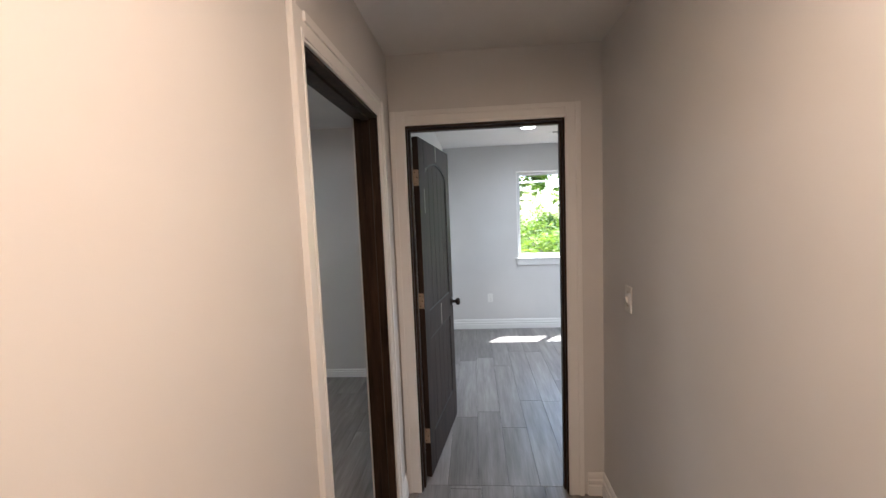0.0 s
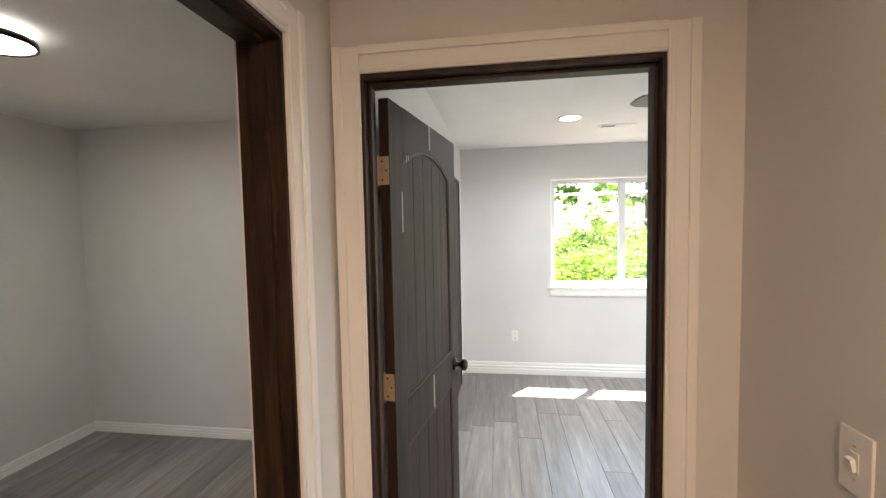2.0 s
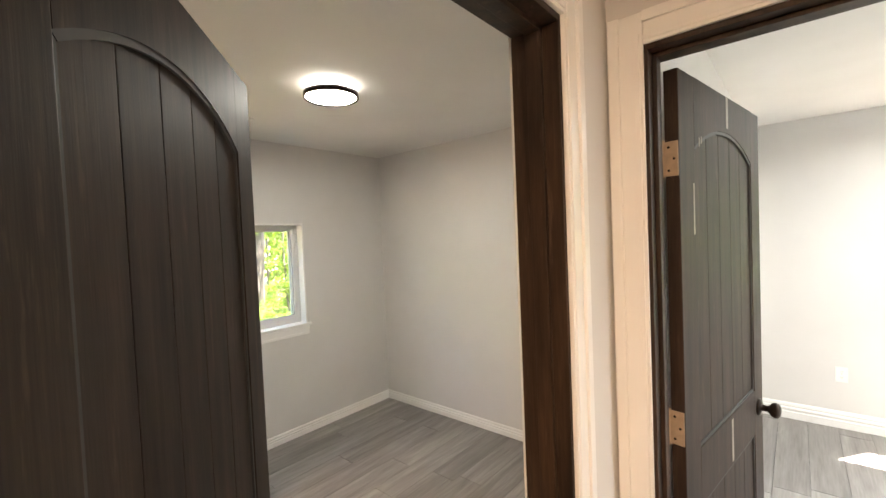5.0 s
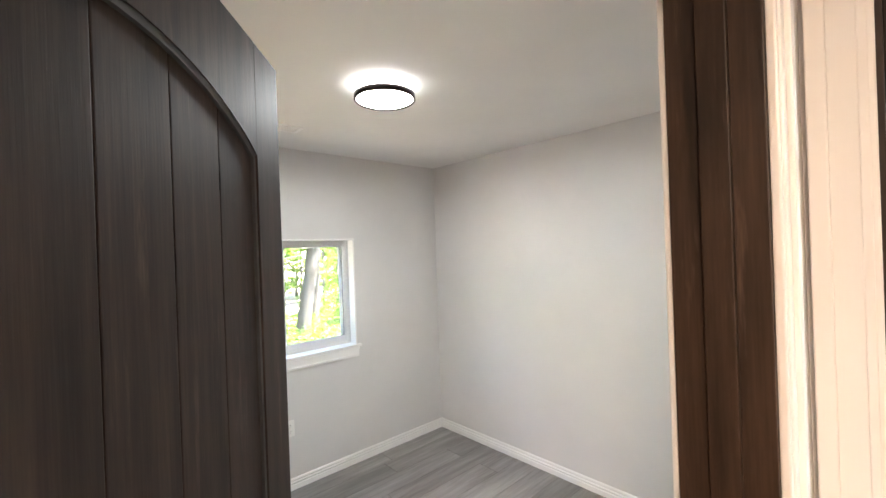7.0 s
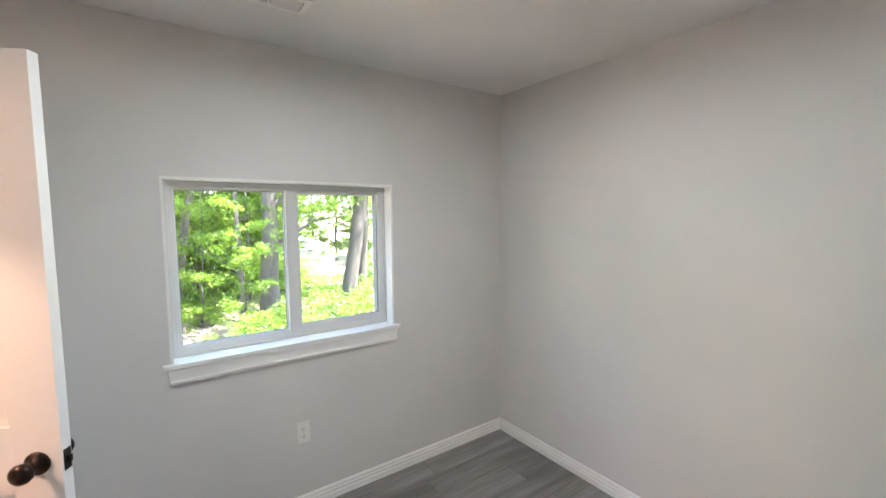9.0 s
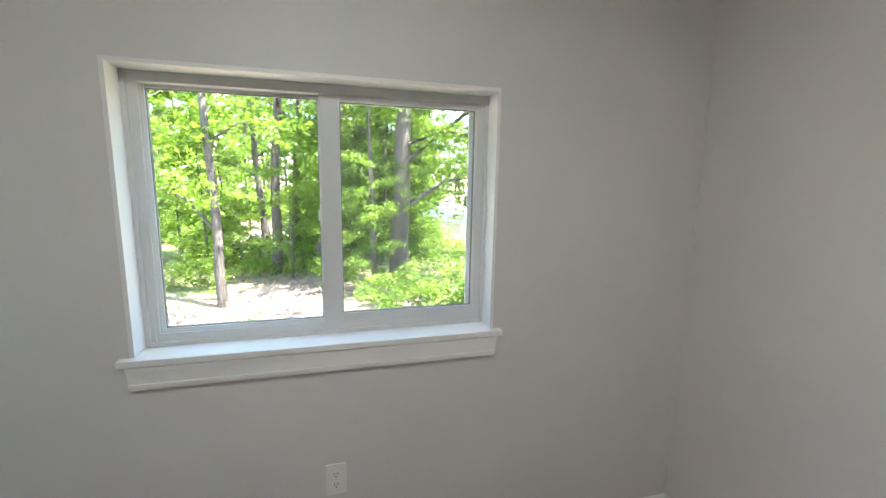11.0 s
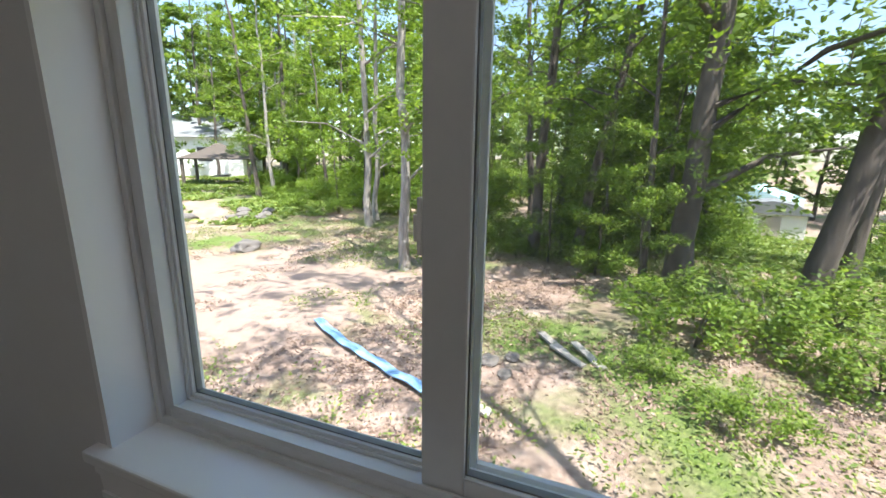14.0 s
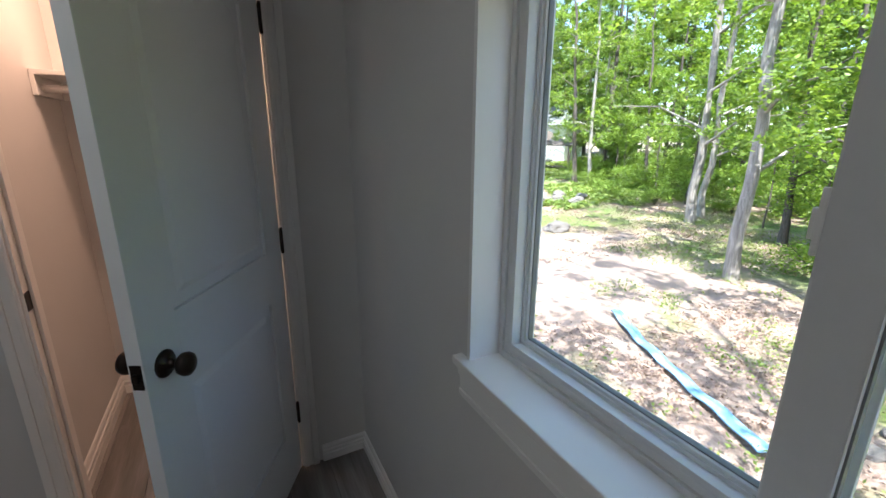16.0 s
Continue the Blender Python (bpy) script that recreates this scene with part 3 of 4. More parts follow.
# ---- windows ----
def slider_window(name, m, width, height, wall, label, grille=False):
    """Two-light white vinyl slider. Local x along the wall to the right as seen from inside, y outward, origin at the lower left of the opening."""
    w = thing(name, m, label, "window", kind="structure")
    t = 0.012
    depth = 0.085
    # white returns that line the opening
    for nm, dims in (("reveal", (0, t, -0.002, depth, 0, height)), ("reveal", (width - t, width, -0.002, depth, 0, height)), ("reveal", (t, width - t, -0.002, depth, height - t, height))):
        boxpart(nm, TRIM, dims, w)
    boxpart("stool", TRIM, (-0.03, width + 0.03, -0.026, depth, 0.0, 0.021), w, "white painted sill board", 0.004)
    bm = bmesh.new()
    prism(bm, [(-0.012, -0.002), (width + 0.012, -0.002), (width + 0.002, -0.075), (-0.002, -0.075)], -0.016, -0.001)
    box(bm, -0.006, width + 0.006, -0.0195, -0.015, -0.068, -0.056, 0.001)
    box(bm, -0.010, width + 0.010, -0.021, -0.015, -0.018, -0.004, 0.001)
    part("apron", bm, TRIM, w, "white moulded apron below the sill")
    f = 0.03
    z0, z1 = 0.021, height - t
    x0, x1 = t, width - t
    for nm, dims in (("frame_side", (x0, x0 + f, depth, wall, z0, z1)), ("frame_side", (x1 - f, x1, depth, wall, z0, z1)),
                     ("frame_head", (x0 + f, x1 - f, depth, wall, z1 - f, z1)), ("frame_sill", (x0 + f, x1 - f, depth, wall, z0, z0 + f))):
        boxpart(nm, VINYL, dims, w, "", 0.003)
    mid = (x0 + x1) / 2

    def sash(nm, xa, xb, ya, yb, rail, top_rail, stile_l, stile_r):
        s = thing(nm, Matrix(), "", "")
        s.parent = w
        za, zb = z0 + f - 0.004, z1 - f + 0.004
        boxpart("stile", VINYL, (xa, xa + stile_l, ya, yb, za, zb), s, "", 0.003)
        boxpart("stile", VINYL, (xb - stile_r, xb, ya, yb, za, zb), s, "", 0.003)
        boxpart("rail", VINYL, (xa + stile_l, xb - stile_r, ya, yb, za, za + rail), s, "", 0.003)
        boxpart("rail", VINYL, (xa + stile_l, xb - stile_r, ya, yb, zb - top_rail, zb), s, "", 0.003)
        bm = bmesh.new()
        g = 0.0025
        ga, gb, gc, gd = xa + stile_l, xb - stile_r, za + rail, zb - top_rail
        for dims in ((ga, ga + g, (ya + yb) / 2 - 0.006, (ya + yb) / 2 + 0.006, gc, gd), (gb - g, gb, (ya + yb) / 2 - 0.006, (ya + yb) / 2 + 0.006, gc, gd), (ga, gb, (ya + yb) / 2 - 0.006, (ya + yb) / 2 + 0.006, gc, gc + g), (ga, gb, (ya + yb) / 2 - 0.006, (ya + yb) / 2 + 0.006, gd - g, gd)):
            box(bm, *dims)
        part("gasket", bm, BEAD, s, "thin grey glazing gasket")
        bm = bmesh.new()
        box(bm, ga + 0.001, gb - 0.001, (ya + yb) / 2 - 0.002, (ya + yb) / 2 + 0.002, gc + 0.001, gd - 0.001)
        pane = part("pane", bm, GLASS, s, "clear glass")
        pane.visible_shadow = False
        return s
    sash("fixed_sash", x0 + f - 0.004, mid + 0.005, depth + 0.038, depth + 0.062, 0.018, 0.014, 0.018, 0.03)
    sash("sliding_sash", mid - 0.02, x1 - f + 0.004, depth + 0.006, depth + 0.032, 0.040, 0.024, 0.064, 0.018)
    bm = bmesh.new()
    box(bm, mid - 0.026, mid - 0.019, depth + 0.004, depth + 0.016, height * 0.46, height * 0.545, 0.002)
    box(bm, mid - 0.031, mid - 0.024, depth + 0.004, depth + 0.016, height * 0.48, height * 0.52, 0.002)
    part("latch", bm, PLASTIC, w, "small sash latch")
    # stepped tracks inside the frame
    for k, (d, up) in enumerate(((0.0, 0.010), (0.034, 0.007))):
        boxpart("track", VINYL, (x0 + f, x1 - f, depth + d, depth + d + 0.004, z0 + f - 0.001, z0 + f + up), w, "", 0.001)
        for xa, xb in ((x0 + f - 0.001, x0 + f + up), (x1 - f - up, x1 - f + 0.001)):
            boxpart("track", VINYL, (xa, xb, depth + d, depth + d + 0.004, z0 + f, z1 - f), w, "", 0.001)
    boxpart("frame_lip", VINYL, (x0, x0 + 0.014, depth - 0.008, depth + 0.001, z0, z1), w, "", 0.002)
    boxpart("frame_lip", VINYL, (x1 - 0.014, x1, depth - 0.008, depth + 0.001, z0, z1), w, "", 0.002)
    boxpart("frame_lip", VINYL, (x0 + 0.014, x1 - 0.014, depth - 0.008, depth + 0.001, z0, z0 + 0.014), w, "", 0.002)
    scr = thing("screen", Matrix(), "", "")
    scr.parent = w
    sa, sb, sc, sd, y0, y1 = mid + 0.026, x1 - f + 0.002, z0 + f - 0.004, z1 - f + 0.004, depth + 0.064, depth + 0.074
    for dims in ((sa, sa + 0.02, y0, y1, sc, sd), (sb - 0.02, sb, y0, y1, sc, sd), (sa + 0.02, sb - 0.02, y0, y1, sc, sc + 0.02), (sa + 0.02, sb - 0.02, y0, y1, sd - 0.02, sd)):
        boxpart("screen_bar", VINYL, dims, scr, "", 0.002)
    boxpart("screen_cloth", SCREEN, (sa + 0.019, sb - 0.019, y0 + 0.004, y0 + 0.0045, sc + 0.019, sd - 0.019), scr, "fine grey insect screen").visible_shadow = False
    return w


slider_window("window_1", pose(WX, WO[0], WO[2], 0, 0, 90), WO[1] - WO[0], WO[3] - WO[2], 0.16, "white vinyl sliding window with a painted sill")
slider_window("window_2", pose(BO[0], FY, BO[2]), BO[1] - BO[0], BO[3] - BO[2], 0.16, "white vinyl sliding window in the bedroom")


# ---- fixtures ----
def flush_lamp(name, x, y, label):
    lamp = thing(name, pose(x, y, CEIL), label, "ceiling lamp")
    bm = bmesh.new()
    lathe(bm, [(0.128, -0.044), (0.139, -0.044), (0.141, -0.068), (0.136, -0.071), (0.130, -0.068), (0.128, -0.044)], 56)
    part("rim", bm, BRONZE, lamp, "dark bronze rim", True)
    bm = bmesh.new()
    lathe(bm, [(0, -0.0645), (0.1275, -0.0645), (0.1275, -0.0595), (0, -0.0595)], 48)
    part("diffuser", bm, DIFFUSER, lamp, "glowing white diffuser")
    bm = bmesh.new()
    lathe(bm, [(0, -0.0585), (0.1278, -0.0585), (0.1278, -0.046), (0, -0.046)], 48)
    part("back_plate", bm, PLASTIC, lamp, "white metal back plate")
    bm = bmesh.new()
    lathe(bm, [(0.118, -0.0301), (0.118, -0.001), (0, -0.001), (0, -0.0301), (0.118, -0.0301)], 40)
    part("back_ring", bm, HALO, lamp, "glowing back ring")
    return lamp


flush_lamp("flush_ceiling_lamp", *ROOM_LAMP, "lit round flush lamp with a dark rim on the ceiling")
flush_lamp("flush_ceiling_lamp", *HALL_LAMP, "lit round flush lamp on the hall ceiling")

# the first light is a known fixture, the second an unseen fill
for bx, by, watts in BED_LAMPS:
    rl = thing("recessed_light", pose(bx, by, CEIL), "lit slim recessed light in the bedroom ceiling, the second added unseen", "ceiling lamp", "bedroom ceiling lights")
    bm = bmesh.new()
    lathe(bm, [(0.072, -0.001), (0.095, -0.001), (0.093, -0.006), (0.075, -0.009), (0.072, -0.001)], 40)
    part("trim_ring", bm, TRIM, rl, "", True)
    bm = bmesh.new()
    lathe(bm, [(0, -0.006), (0.073, -0.006), (0.073, -0.001), (0, -0.001)], 32)
    part("lens", bm, DIFFUSER, rl, "glowing lens")

cl = thing("closet_lamp", pose(*CLOSET_LAMP, CEIL), "warm bare-bulb lamp on the closet ceiling", "ceiling lamp")
bm = bmesh.new()
lathe(bm, [(0, -0.001), (0.06, -0.001), (0.055, -0.02), (0.025, -0.035), (0.02, -0.05), (0, -0.05)], 28)
part("holder", bm, PLASTIC, cl, "", True)


def ceiling_vent(name, x, y, turn, length=0.285, width=0.125):
    v = thing(name, pose(x, y, CEIL, 0, 0, turn), "white two-way ceiling vent with fine louvres", "vent")
    bm = bmesh.new()
    hl, hw = length / 2, width / 2
    b = 0.022
    for dims in ((-hl, hl, -hw, -hw + b, -0.006, -0.0005), (-hl, hl, hw - b, hw, -0.006, -0.0005), (-hl, -hl + b, -hw + b, hw - b, -0.006, -0.0005),
                 (hl - b, hl, -hw + b, hw - b, -0.006, -0.0005), (-0.006, 0.006, -hw + b, hw - b, -0.006, -0.0005)):
        box(bm, *dims)
    part("face_frame", bm, TRIM, v)
    # no duct is built: a thin black sheet carries its darkness
    boxpart("backing", UNLIT_BLACK, (-hl + b, hl - b, -hw + b, hw - b, -0.0015, -0.0006), v, "black sheet painting the duct's shade behind the louvres")
    bm = bmesh.new()
    box(bm, -0.0008, 0.0008, -hw + b, hw - b, -0.006, 0.006)
    slat = mesh_of("louvre", bm, TRIM)
    for side in (-1, 1):
        for k in range(11):
            s = new("louvre", slat)
            s.parent = v
            s.matrix_basis = pose(side * (0.014 + k * 0.0095), 0, -0.007, 0, -50 * side, 0)
    return v


ceiling_vent("ceiling_vent", -2.85, 0.045, 90)
ceiling_vent("ceiling_vent", 0.95, 2.5, 0)


def wall_plate(name, m, kind, label):
    """A cover plate; local x along the wall, z up, y = 0 the wall, -y into the room."""
    p = thing(name, m, label, kind)
    bm = bmesh.new()
    box(bm, -0.035, 0.035, -0.006, -0.0005, -0.058, 0.058, 0.002)
    part("cover_plate", bm, PLASTIC, p)
    if kind == "outlet":
        for dz in (0.02, -0.02):
            bm = bmesh.new()
            lathe(bm, [(0, 0), (0.0165, 0), (0.0165, 0.002), (0, 0.002)], 24, Matrix.Translation((0, -0.006, dz)) @ Matrix.Rotation(radians(90), 4, "X"))
            sock = part("socket", bm, PLASTIC, p)
            # slots are black blocks on the face, the shade of the holes as colour
            bm = bmesh.new()
            for dx in (-0.006, 0.006):
                box(bm, dx - 0.001, dx + 0.001, -0.0086, -0.0078, dz - 0.001, dz + 0.007)
            box(bm, -0.002, 0.002, -0.0086, -0.0078, dz - 0.010, dz - 0.006)
            part("slots", bm, UNLIT_BLACK, sock)
    else:
        boxpart("toggle_seat", PLASTIC, (-0.009, 0.009, -0.0075, -0.006, -0.019, 0.019), p, "", 0.0006)
        bm = bmesh.new()
        prism(bm, [(-0.006, -0.012), (0.006, -0.012), (0.006, 0.012), (-0.006, 0.012)], -0.016, -0.0075, Matrix.Rotation(radians(14), 4, "X"))
        part("toggle", bm, PLASTIC, p)
    for dz in ((0.0,) if kind == "outlet" else (0.03, -0.03)):
        bm = bmesh.new()
        lathe(bm, [(0, 0), (0.003, 0), (0.0025, 0.001), (0, 0.0012)], 10, Matrix.Translation((0, -0.006, dz)) @ Matrix.Rotation(radians(90), 4, "X"))
        part("screw", bm, BRASS, p)
    return p


wall_plate("wall_outlet", pose(WX, 0.243, 0.433, 0, 0, 90), "outlet", "white duplex outlet below the window")
wall_plate("light_switch", pose(HR, -0.372, 1.185, 0, 0, -90), "switch", "white toggle switch on the hall wall")
wall_plate("wall_outlet", pose(0.12, FY, 0.42), "outlet", "white duplex outlet on the bedroom wall")

# ceiling fan in the bedroom
FAN = plain("fan_blade_grey", (0.16, 0.15, 0.145), 0.45)
fan = thing("ceiling_fan", pose(1.30, 1.42, CEIL), "grey ceiling fan at rest on the bedroom ceiling", "ceiling fan")
bm = bmesh.new()
lathe(bm, [(0, -0.001), (0.07, -0.001), (0.075, -0.03), (0.09, -0.06), (0.11, -0.09), (0.11, -0.15), (0.09, -0.19), (0.04, -0.21), (0, -0.212)], 36)
part("motor_housing", bm, BRONZE, fan, "", True)
for k in range(3):
    bm = bmesh.new()
    m = Matrix.Rotation(radians(202 + 120 * k), 4, "Z") @ Matrix.Translation((0, 0, -0.165)) @ Matrix.Rotation(radians(9), 4, "X")
    outline = [(0.17, -0.05), (0.60, -0.068), (0.64, -0.05), (0.65, 0.0), (0.64, 0.05), (0.60, 0.068), (0.17, 0.05)]
    prism(bm, outline, -0.004, 0.004, m @ Matrix.Rotation(radians(90), 4, "X"))
    blade = part("blade", bm, FAN, fan, "flat grey blade")
    bm = bmesh.new()
    box(bm, 0.09, 0.22, -0.016, 0.016, -0.168, -0.158, 0.003)
    bmesh.ops.transform(bm, matrix=Matrix.Rotation(radians(202 + 120 * k), 4, "Z"), verts=bm.verts[:])
    part("blade_bracket", bm, BRONZE, blade)

# closet shelf and rod
sh = thing("closet_shelf", pose(-2.72, SY - 1.05, 1.68), "white painted closet shelf with a hanging rod", "shelf")
boxpart("board", TRIM, (-0.59, 0.512, 0.003, 0.34, 0.0, 0.02), sh, "", 0.002)
boxpart("cleat", TRIM, (-0.59, 0.495, 0.003, 0.02, -0.08, 0.0), sh)
boxpart("cleat", TRIM, (0.497, 0.513, 0.003, 0.34, -0.08, 0.0), sh)
bm = bmesh.new()
lathe(bm, [(0, -0.58), (0.016, -0.58), (0.016, 0.495), (0, 0.495)], 20, Matrix.Translation((0, 0.27, -0.05)) @ Matrix.Rotation(radians(90), 4, "Y"))
part("rod", bm, TRIM, sh, "", True)

# ---- outside ----
GZ = -0.6


def ground_height(x, y):
    d = math.hypot(x + 3.3, y)
    rise = max(0.0, d - 14) * 0.012
    # the land falls away past the lawn to the north-west
    if x < -9:
        s = min(1.0, max(0.0, ((y - 0.4) / (-3 - x) - 0.08) / 0.14))
        rise -= s * s * (3 - 2 * s) * 0.11 * min(40.0, max(0.0, d - 9.5))
    return GZ + rise + (0.10 * noise.noise((x * 0.25, y * 0.25, 0)) + 0.03 * noise.noise((x * 1.3, y * 1.3, 3))) * min(1, d / 4)


def build_ground():
    n = 150
    us = [math.copysign(abs(u) ** 2.6 * 900, u) for u in (2 * i / n - 1 for i in range(n + 1))]
    verts = [(x - 8, y, ground_height(x - 8, y) if math.hypot(x, y) < 120 else GZ + 1.2) for y in us for x in us]
    faces = [(j * (n + 1) + i, j * (n + 1) + i + 1, (j + 1) * (n + 1) + i + 1, (j + 1) * (n + 1) + i) for j in range(n) for i in range(n)]
    me = bpy.data.meshes.new("ground")
    me.from_pydata(verts, [], faces)
    me.materials.append(GROUND)
    me.polygons.foreach_set("use_smooth", [True] * len(faces))
    return tagged(new("ground", me), "leaf-littered woodland soil with pale bare patches", "ground", kind="structure")


build_ground()


def open_view(x, y):
    """True in the two gaps of the wood: the clearing to the south-west and the lawn to the north-west."""
    a, d = math.degrees(math.atan2(y - 0.43, x + 2.95)), math.hypot(x + 2.95, y - 0.43)
    return (-136.0 < a < -126.0 and d < 34) or (155.5 < a < 166.5 and d < 52)


def leaf_mesh(name, centres, radii, per, size, mat, rng, flat=0.6):
    """Many small pointed leaves scattered in clumps round the given centres."""
    centres, radii = np.asarray(centres, float), np.asarray(radii, float)
    k = len(centres) * per
    c = np.repeat(centres, per, 0)
    off = rng.normal(size=(k, 3))
    off *= (rng.random((k, 1)) ** 0.5) / np.maximum(1e-6, np.linalg.norm(off, axis=1, keepdims=True))
    off[:, 2] *= flat
    p = c + off * np.repeat(radii, per)[:, None]
    a = rng.normal(size=(k, 3))
    a[:, 2] *= 0.5
    a /= np.linalg.norm(a, axis=1, keepdims=True)
    up = rng.normal(size=(k, 3)) * 0.6 + (0, 0, 1)
    b = np.cross(a, up)
    b /= np.maximum(1e-6, np.linalg.norm(b, axis=1, keepdims=True))
    s = size * rng.uniform(0.6, 1.3, (k, 1))
    v = np.stack([p - a * s, p + b * s * 0.45, p + a * s, p - b * s * 0.45], 1).reshape(-1, 3)
    me = bpy.data.meshes.new(name)
    me.vertices.add(4 * k)
    me.vertices.foreach_set("co", v.ravel())
    me.loops.add(4 * k)
    me.loops.foreach_set("vertex_index", np.arange(4 * k, dtype=np.int32))
    me.polygons.add(k)
    me.polygons.foreach_set("loop_start", np.arange(0, 4 * k, 4, dtype=np.int32))
    me.update(calc_edges=True)
    me.materials.append(mat)
    return me


def limb(bm, pts, radii, sides=9):
    rings = []
    for i, (p, r) in enumerate(zip(pts, radii)):
        d = (pts[min(i + 1, len(pts) - 1)] - pts[max(i - 1, 0)]).normalized()
        u = d.orthogonal().normalized()
        w = d.cross(u)
        rings.append([bm.verts.new(p + (u * math.cos(t) + w * math.sin(t)) * r * (1 + 0.12 * noise.noise(p * 3 + u * math.cos(t)))) for t in (2 * math.pi * k / sides for k in range(sides))])
    for a, b in zip(rings, rings[1:]):
        best = min(range(sides), key=lambda s: (a[0].co - b[s].co).length)
        for k in range(sides):
            bm.faces.new((a[k], a[(k + 1) % sides], b[(k + 1 + best) % sides], b[(k + best) % sides]))


def tree_meshes(seed, height, radius, lean, low, crown_r, clumps, per, leaf, bark_mat, leaf_mat):
    """Trunk with limbs in one mesh, crown of leaf clumps in another."""
    rnd, rng = random.Random(seed), np.random.default_rng(seed)
    bm = bmesh.new()
    steps = 12
    lx, ly = lean
    pts = [Vector((lx * (i / steps) * height + 0.12 * noise.noise((seed, i * 0.6, 0)), ly * (i / steps) * height + 0.12 * noise.noise((seed + 9, i * 0.6, 4)), i / steps * height - 0.15)) for i in range(steps + 1)]
    pts[0].xy = (0, 0)
    limb(bm, pts, [radius * (1.35 if i == 0 else 1) * (1 - 0.8 * i / steps) for i in range(steps + 1)])
    centres, radii = [], []
    n = max(6, clumps // 9)
    for k in range(n):
        f = low + (0.96 - low) * (k + rnd.random()) / n
        base = pts[0].lerp(pts[-1], 0) if f <= 0 else pts[int(f * steps)].lerp(pts[min(steps, int(f * steps) + 1)], f * steps % 1)
        az = rnd.uniform(0, 2 * math.pi)
        reach = crown_r * rnd.uniform(0.5, 1.0) * (1 - 0.5 * max(0, f - 0.5))
        tip = base + Vector((math.cos(az) * reach, math.sin(az) * reach, reach * rnd.uniform(0.05, 0.55)))
        mid = base.lerp(tip, 0.5) + Vector((0, 0, 0.12 * reach))
        r0 = radius * (1 - 0.8 * f) * 0.42
        limb(bm, [base, mid, tip], [r0, r0 * 0.6, r0 * 0.2], 5)
        for _ in range(9):
            q = base.lerp(tip, rnd.uniform(0.35, 1.08))
            centres.append((q.x + rnd.gauss(0, 0.22) * reach, q.y + rnd.gauss(0, 0.22) * reach, q.z + rnd.gauss(0, 0.12) * reach))
            radii.append(rnd.uniform(0.22, 0.55) * max(0.7, reach * 0.45))
    trunk = mesh_of("trunk", bm, bark_mat, True)
    return trunk, leaf_mesh("crown", centres, radii, per, leaf, leaf_mat, rng)


def plant_tree(meshes, x, y, turn, scale, label, group):
    t = thing("tree", Matrix.Translation((x, y, ground_height(x, y) - 0.02)) @ Matrix.Rotation(turn, 4, "Z") @ Matrix.Diagonal((scale, scale, scale, 1)), label, "tree", group)
    for nm, me in zip(("trunk", "crown"), meshes):
        o = new(nm, me)
        o.parent = t
    return t


TALL = [tree_meshes(11 + k, 11.0, 0.11, ((-0.04, 0.05, 0.0, 0.03)[k], (0.03, -0.05, 0.02, -0.02)[k]), 0.16, 2.2, 125, 44, 0.060, BARK if k % 2 == 0 else BARK_DARK, LEAF) for k in range(4)]
OAK = tree_meshes(31, 12.0, 0.19, (0.01, 0.02), 0.14, 2.6, 200, 48, 0.064, BARK_DARK, LEAF)
SAPLING = [tree_meshes(41 + k, 5.0, 0.04, (0.03, 0.02), 0.12, 1.5, 90, 60, 0.050, BARK_DARK, LEAF) for k in range(3)]
FAR = [tree_meshes(51 + k, 14.0, 0.15, (0.02, -0.02), 0.05, 3.4, 130, 38, 0.17, BARK_DARK, LEAF_DEEP) for k in range(3)]
# place, size, bark and lean of the trunks nearest the house
NEAR_TREES = [(-13.2, -5.8, 1.0, 0), (-9.6, -2.88, 0.9, 0), (-12.7, -3.6, 0.7, 1), (-9.3, -1.45, 0.75, 1), (-14.4, -6.3, 0.85, 0), (-10.4, 1.15, 0.6, 1),
              (-17.5, -14.2, 1.0, 1), (-22.4, -13.2, 0.9, 1), (-17.0, -1.8, 1.1, 1), (-16.0, 2.0, 1.0, 1), (-20.0, -12.3, 0.8, 1)]
LEANING = [(-11.7, -0.93, 0.115, 0.0, 0.05), (-13.9, -0.64, 0.12, 0.0, 0.05), (-11.55, -0.10, 0.10, 0.0, 0.17), (-9.75, 3.12, 0.17, 0.03, 0.11), (-12.2, 4.6, 0.13, 0.0, 0.05)]
BIG_TREE = (-10.1, 1.62)
NEAR_SHRUBS = [(-7.9, 1.5, 0.95), (-8.3, 2.3, 1.05), (-7.5, 2.9, 0.9), (-8.9, 1.2, 0.8), (-9.2, 3.2, 1.0), (-10.6, 0.6, 0.7), (-11.5, -1.2, 0.7), (-12.5, -2.6, 0.8), (-6.9, 0.9, 0.4), (-6.4, 1.6, 0.5)]
OLD = "woodland trees behind the house"
rnd = random.Random(5)
for k, (x, y, s, dark) in enumerate(NEAR_TREES):
    plant_tree(TALL[2 * (k % 2) + dark], x, y, rnd.uniform(0, 6.28), s, "slender dark-barked tree with light green leaves" if dark else "slender grey-barked tree with light green leaves", OLD)
for k, (x, y, r, lx, ly) in enumerate(LEANING):
    plant_tree(tree_meshes(81 + k, 11.0, r, (lx, ly), 0.24, 2.4, 126, 44, 0.062, BARK_DARK, LEAF), x, y, 0, 1.0, "leaning dark-barked tree with light green leaves", OLD)
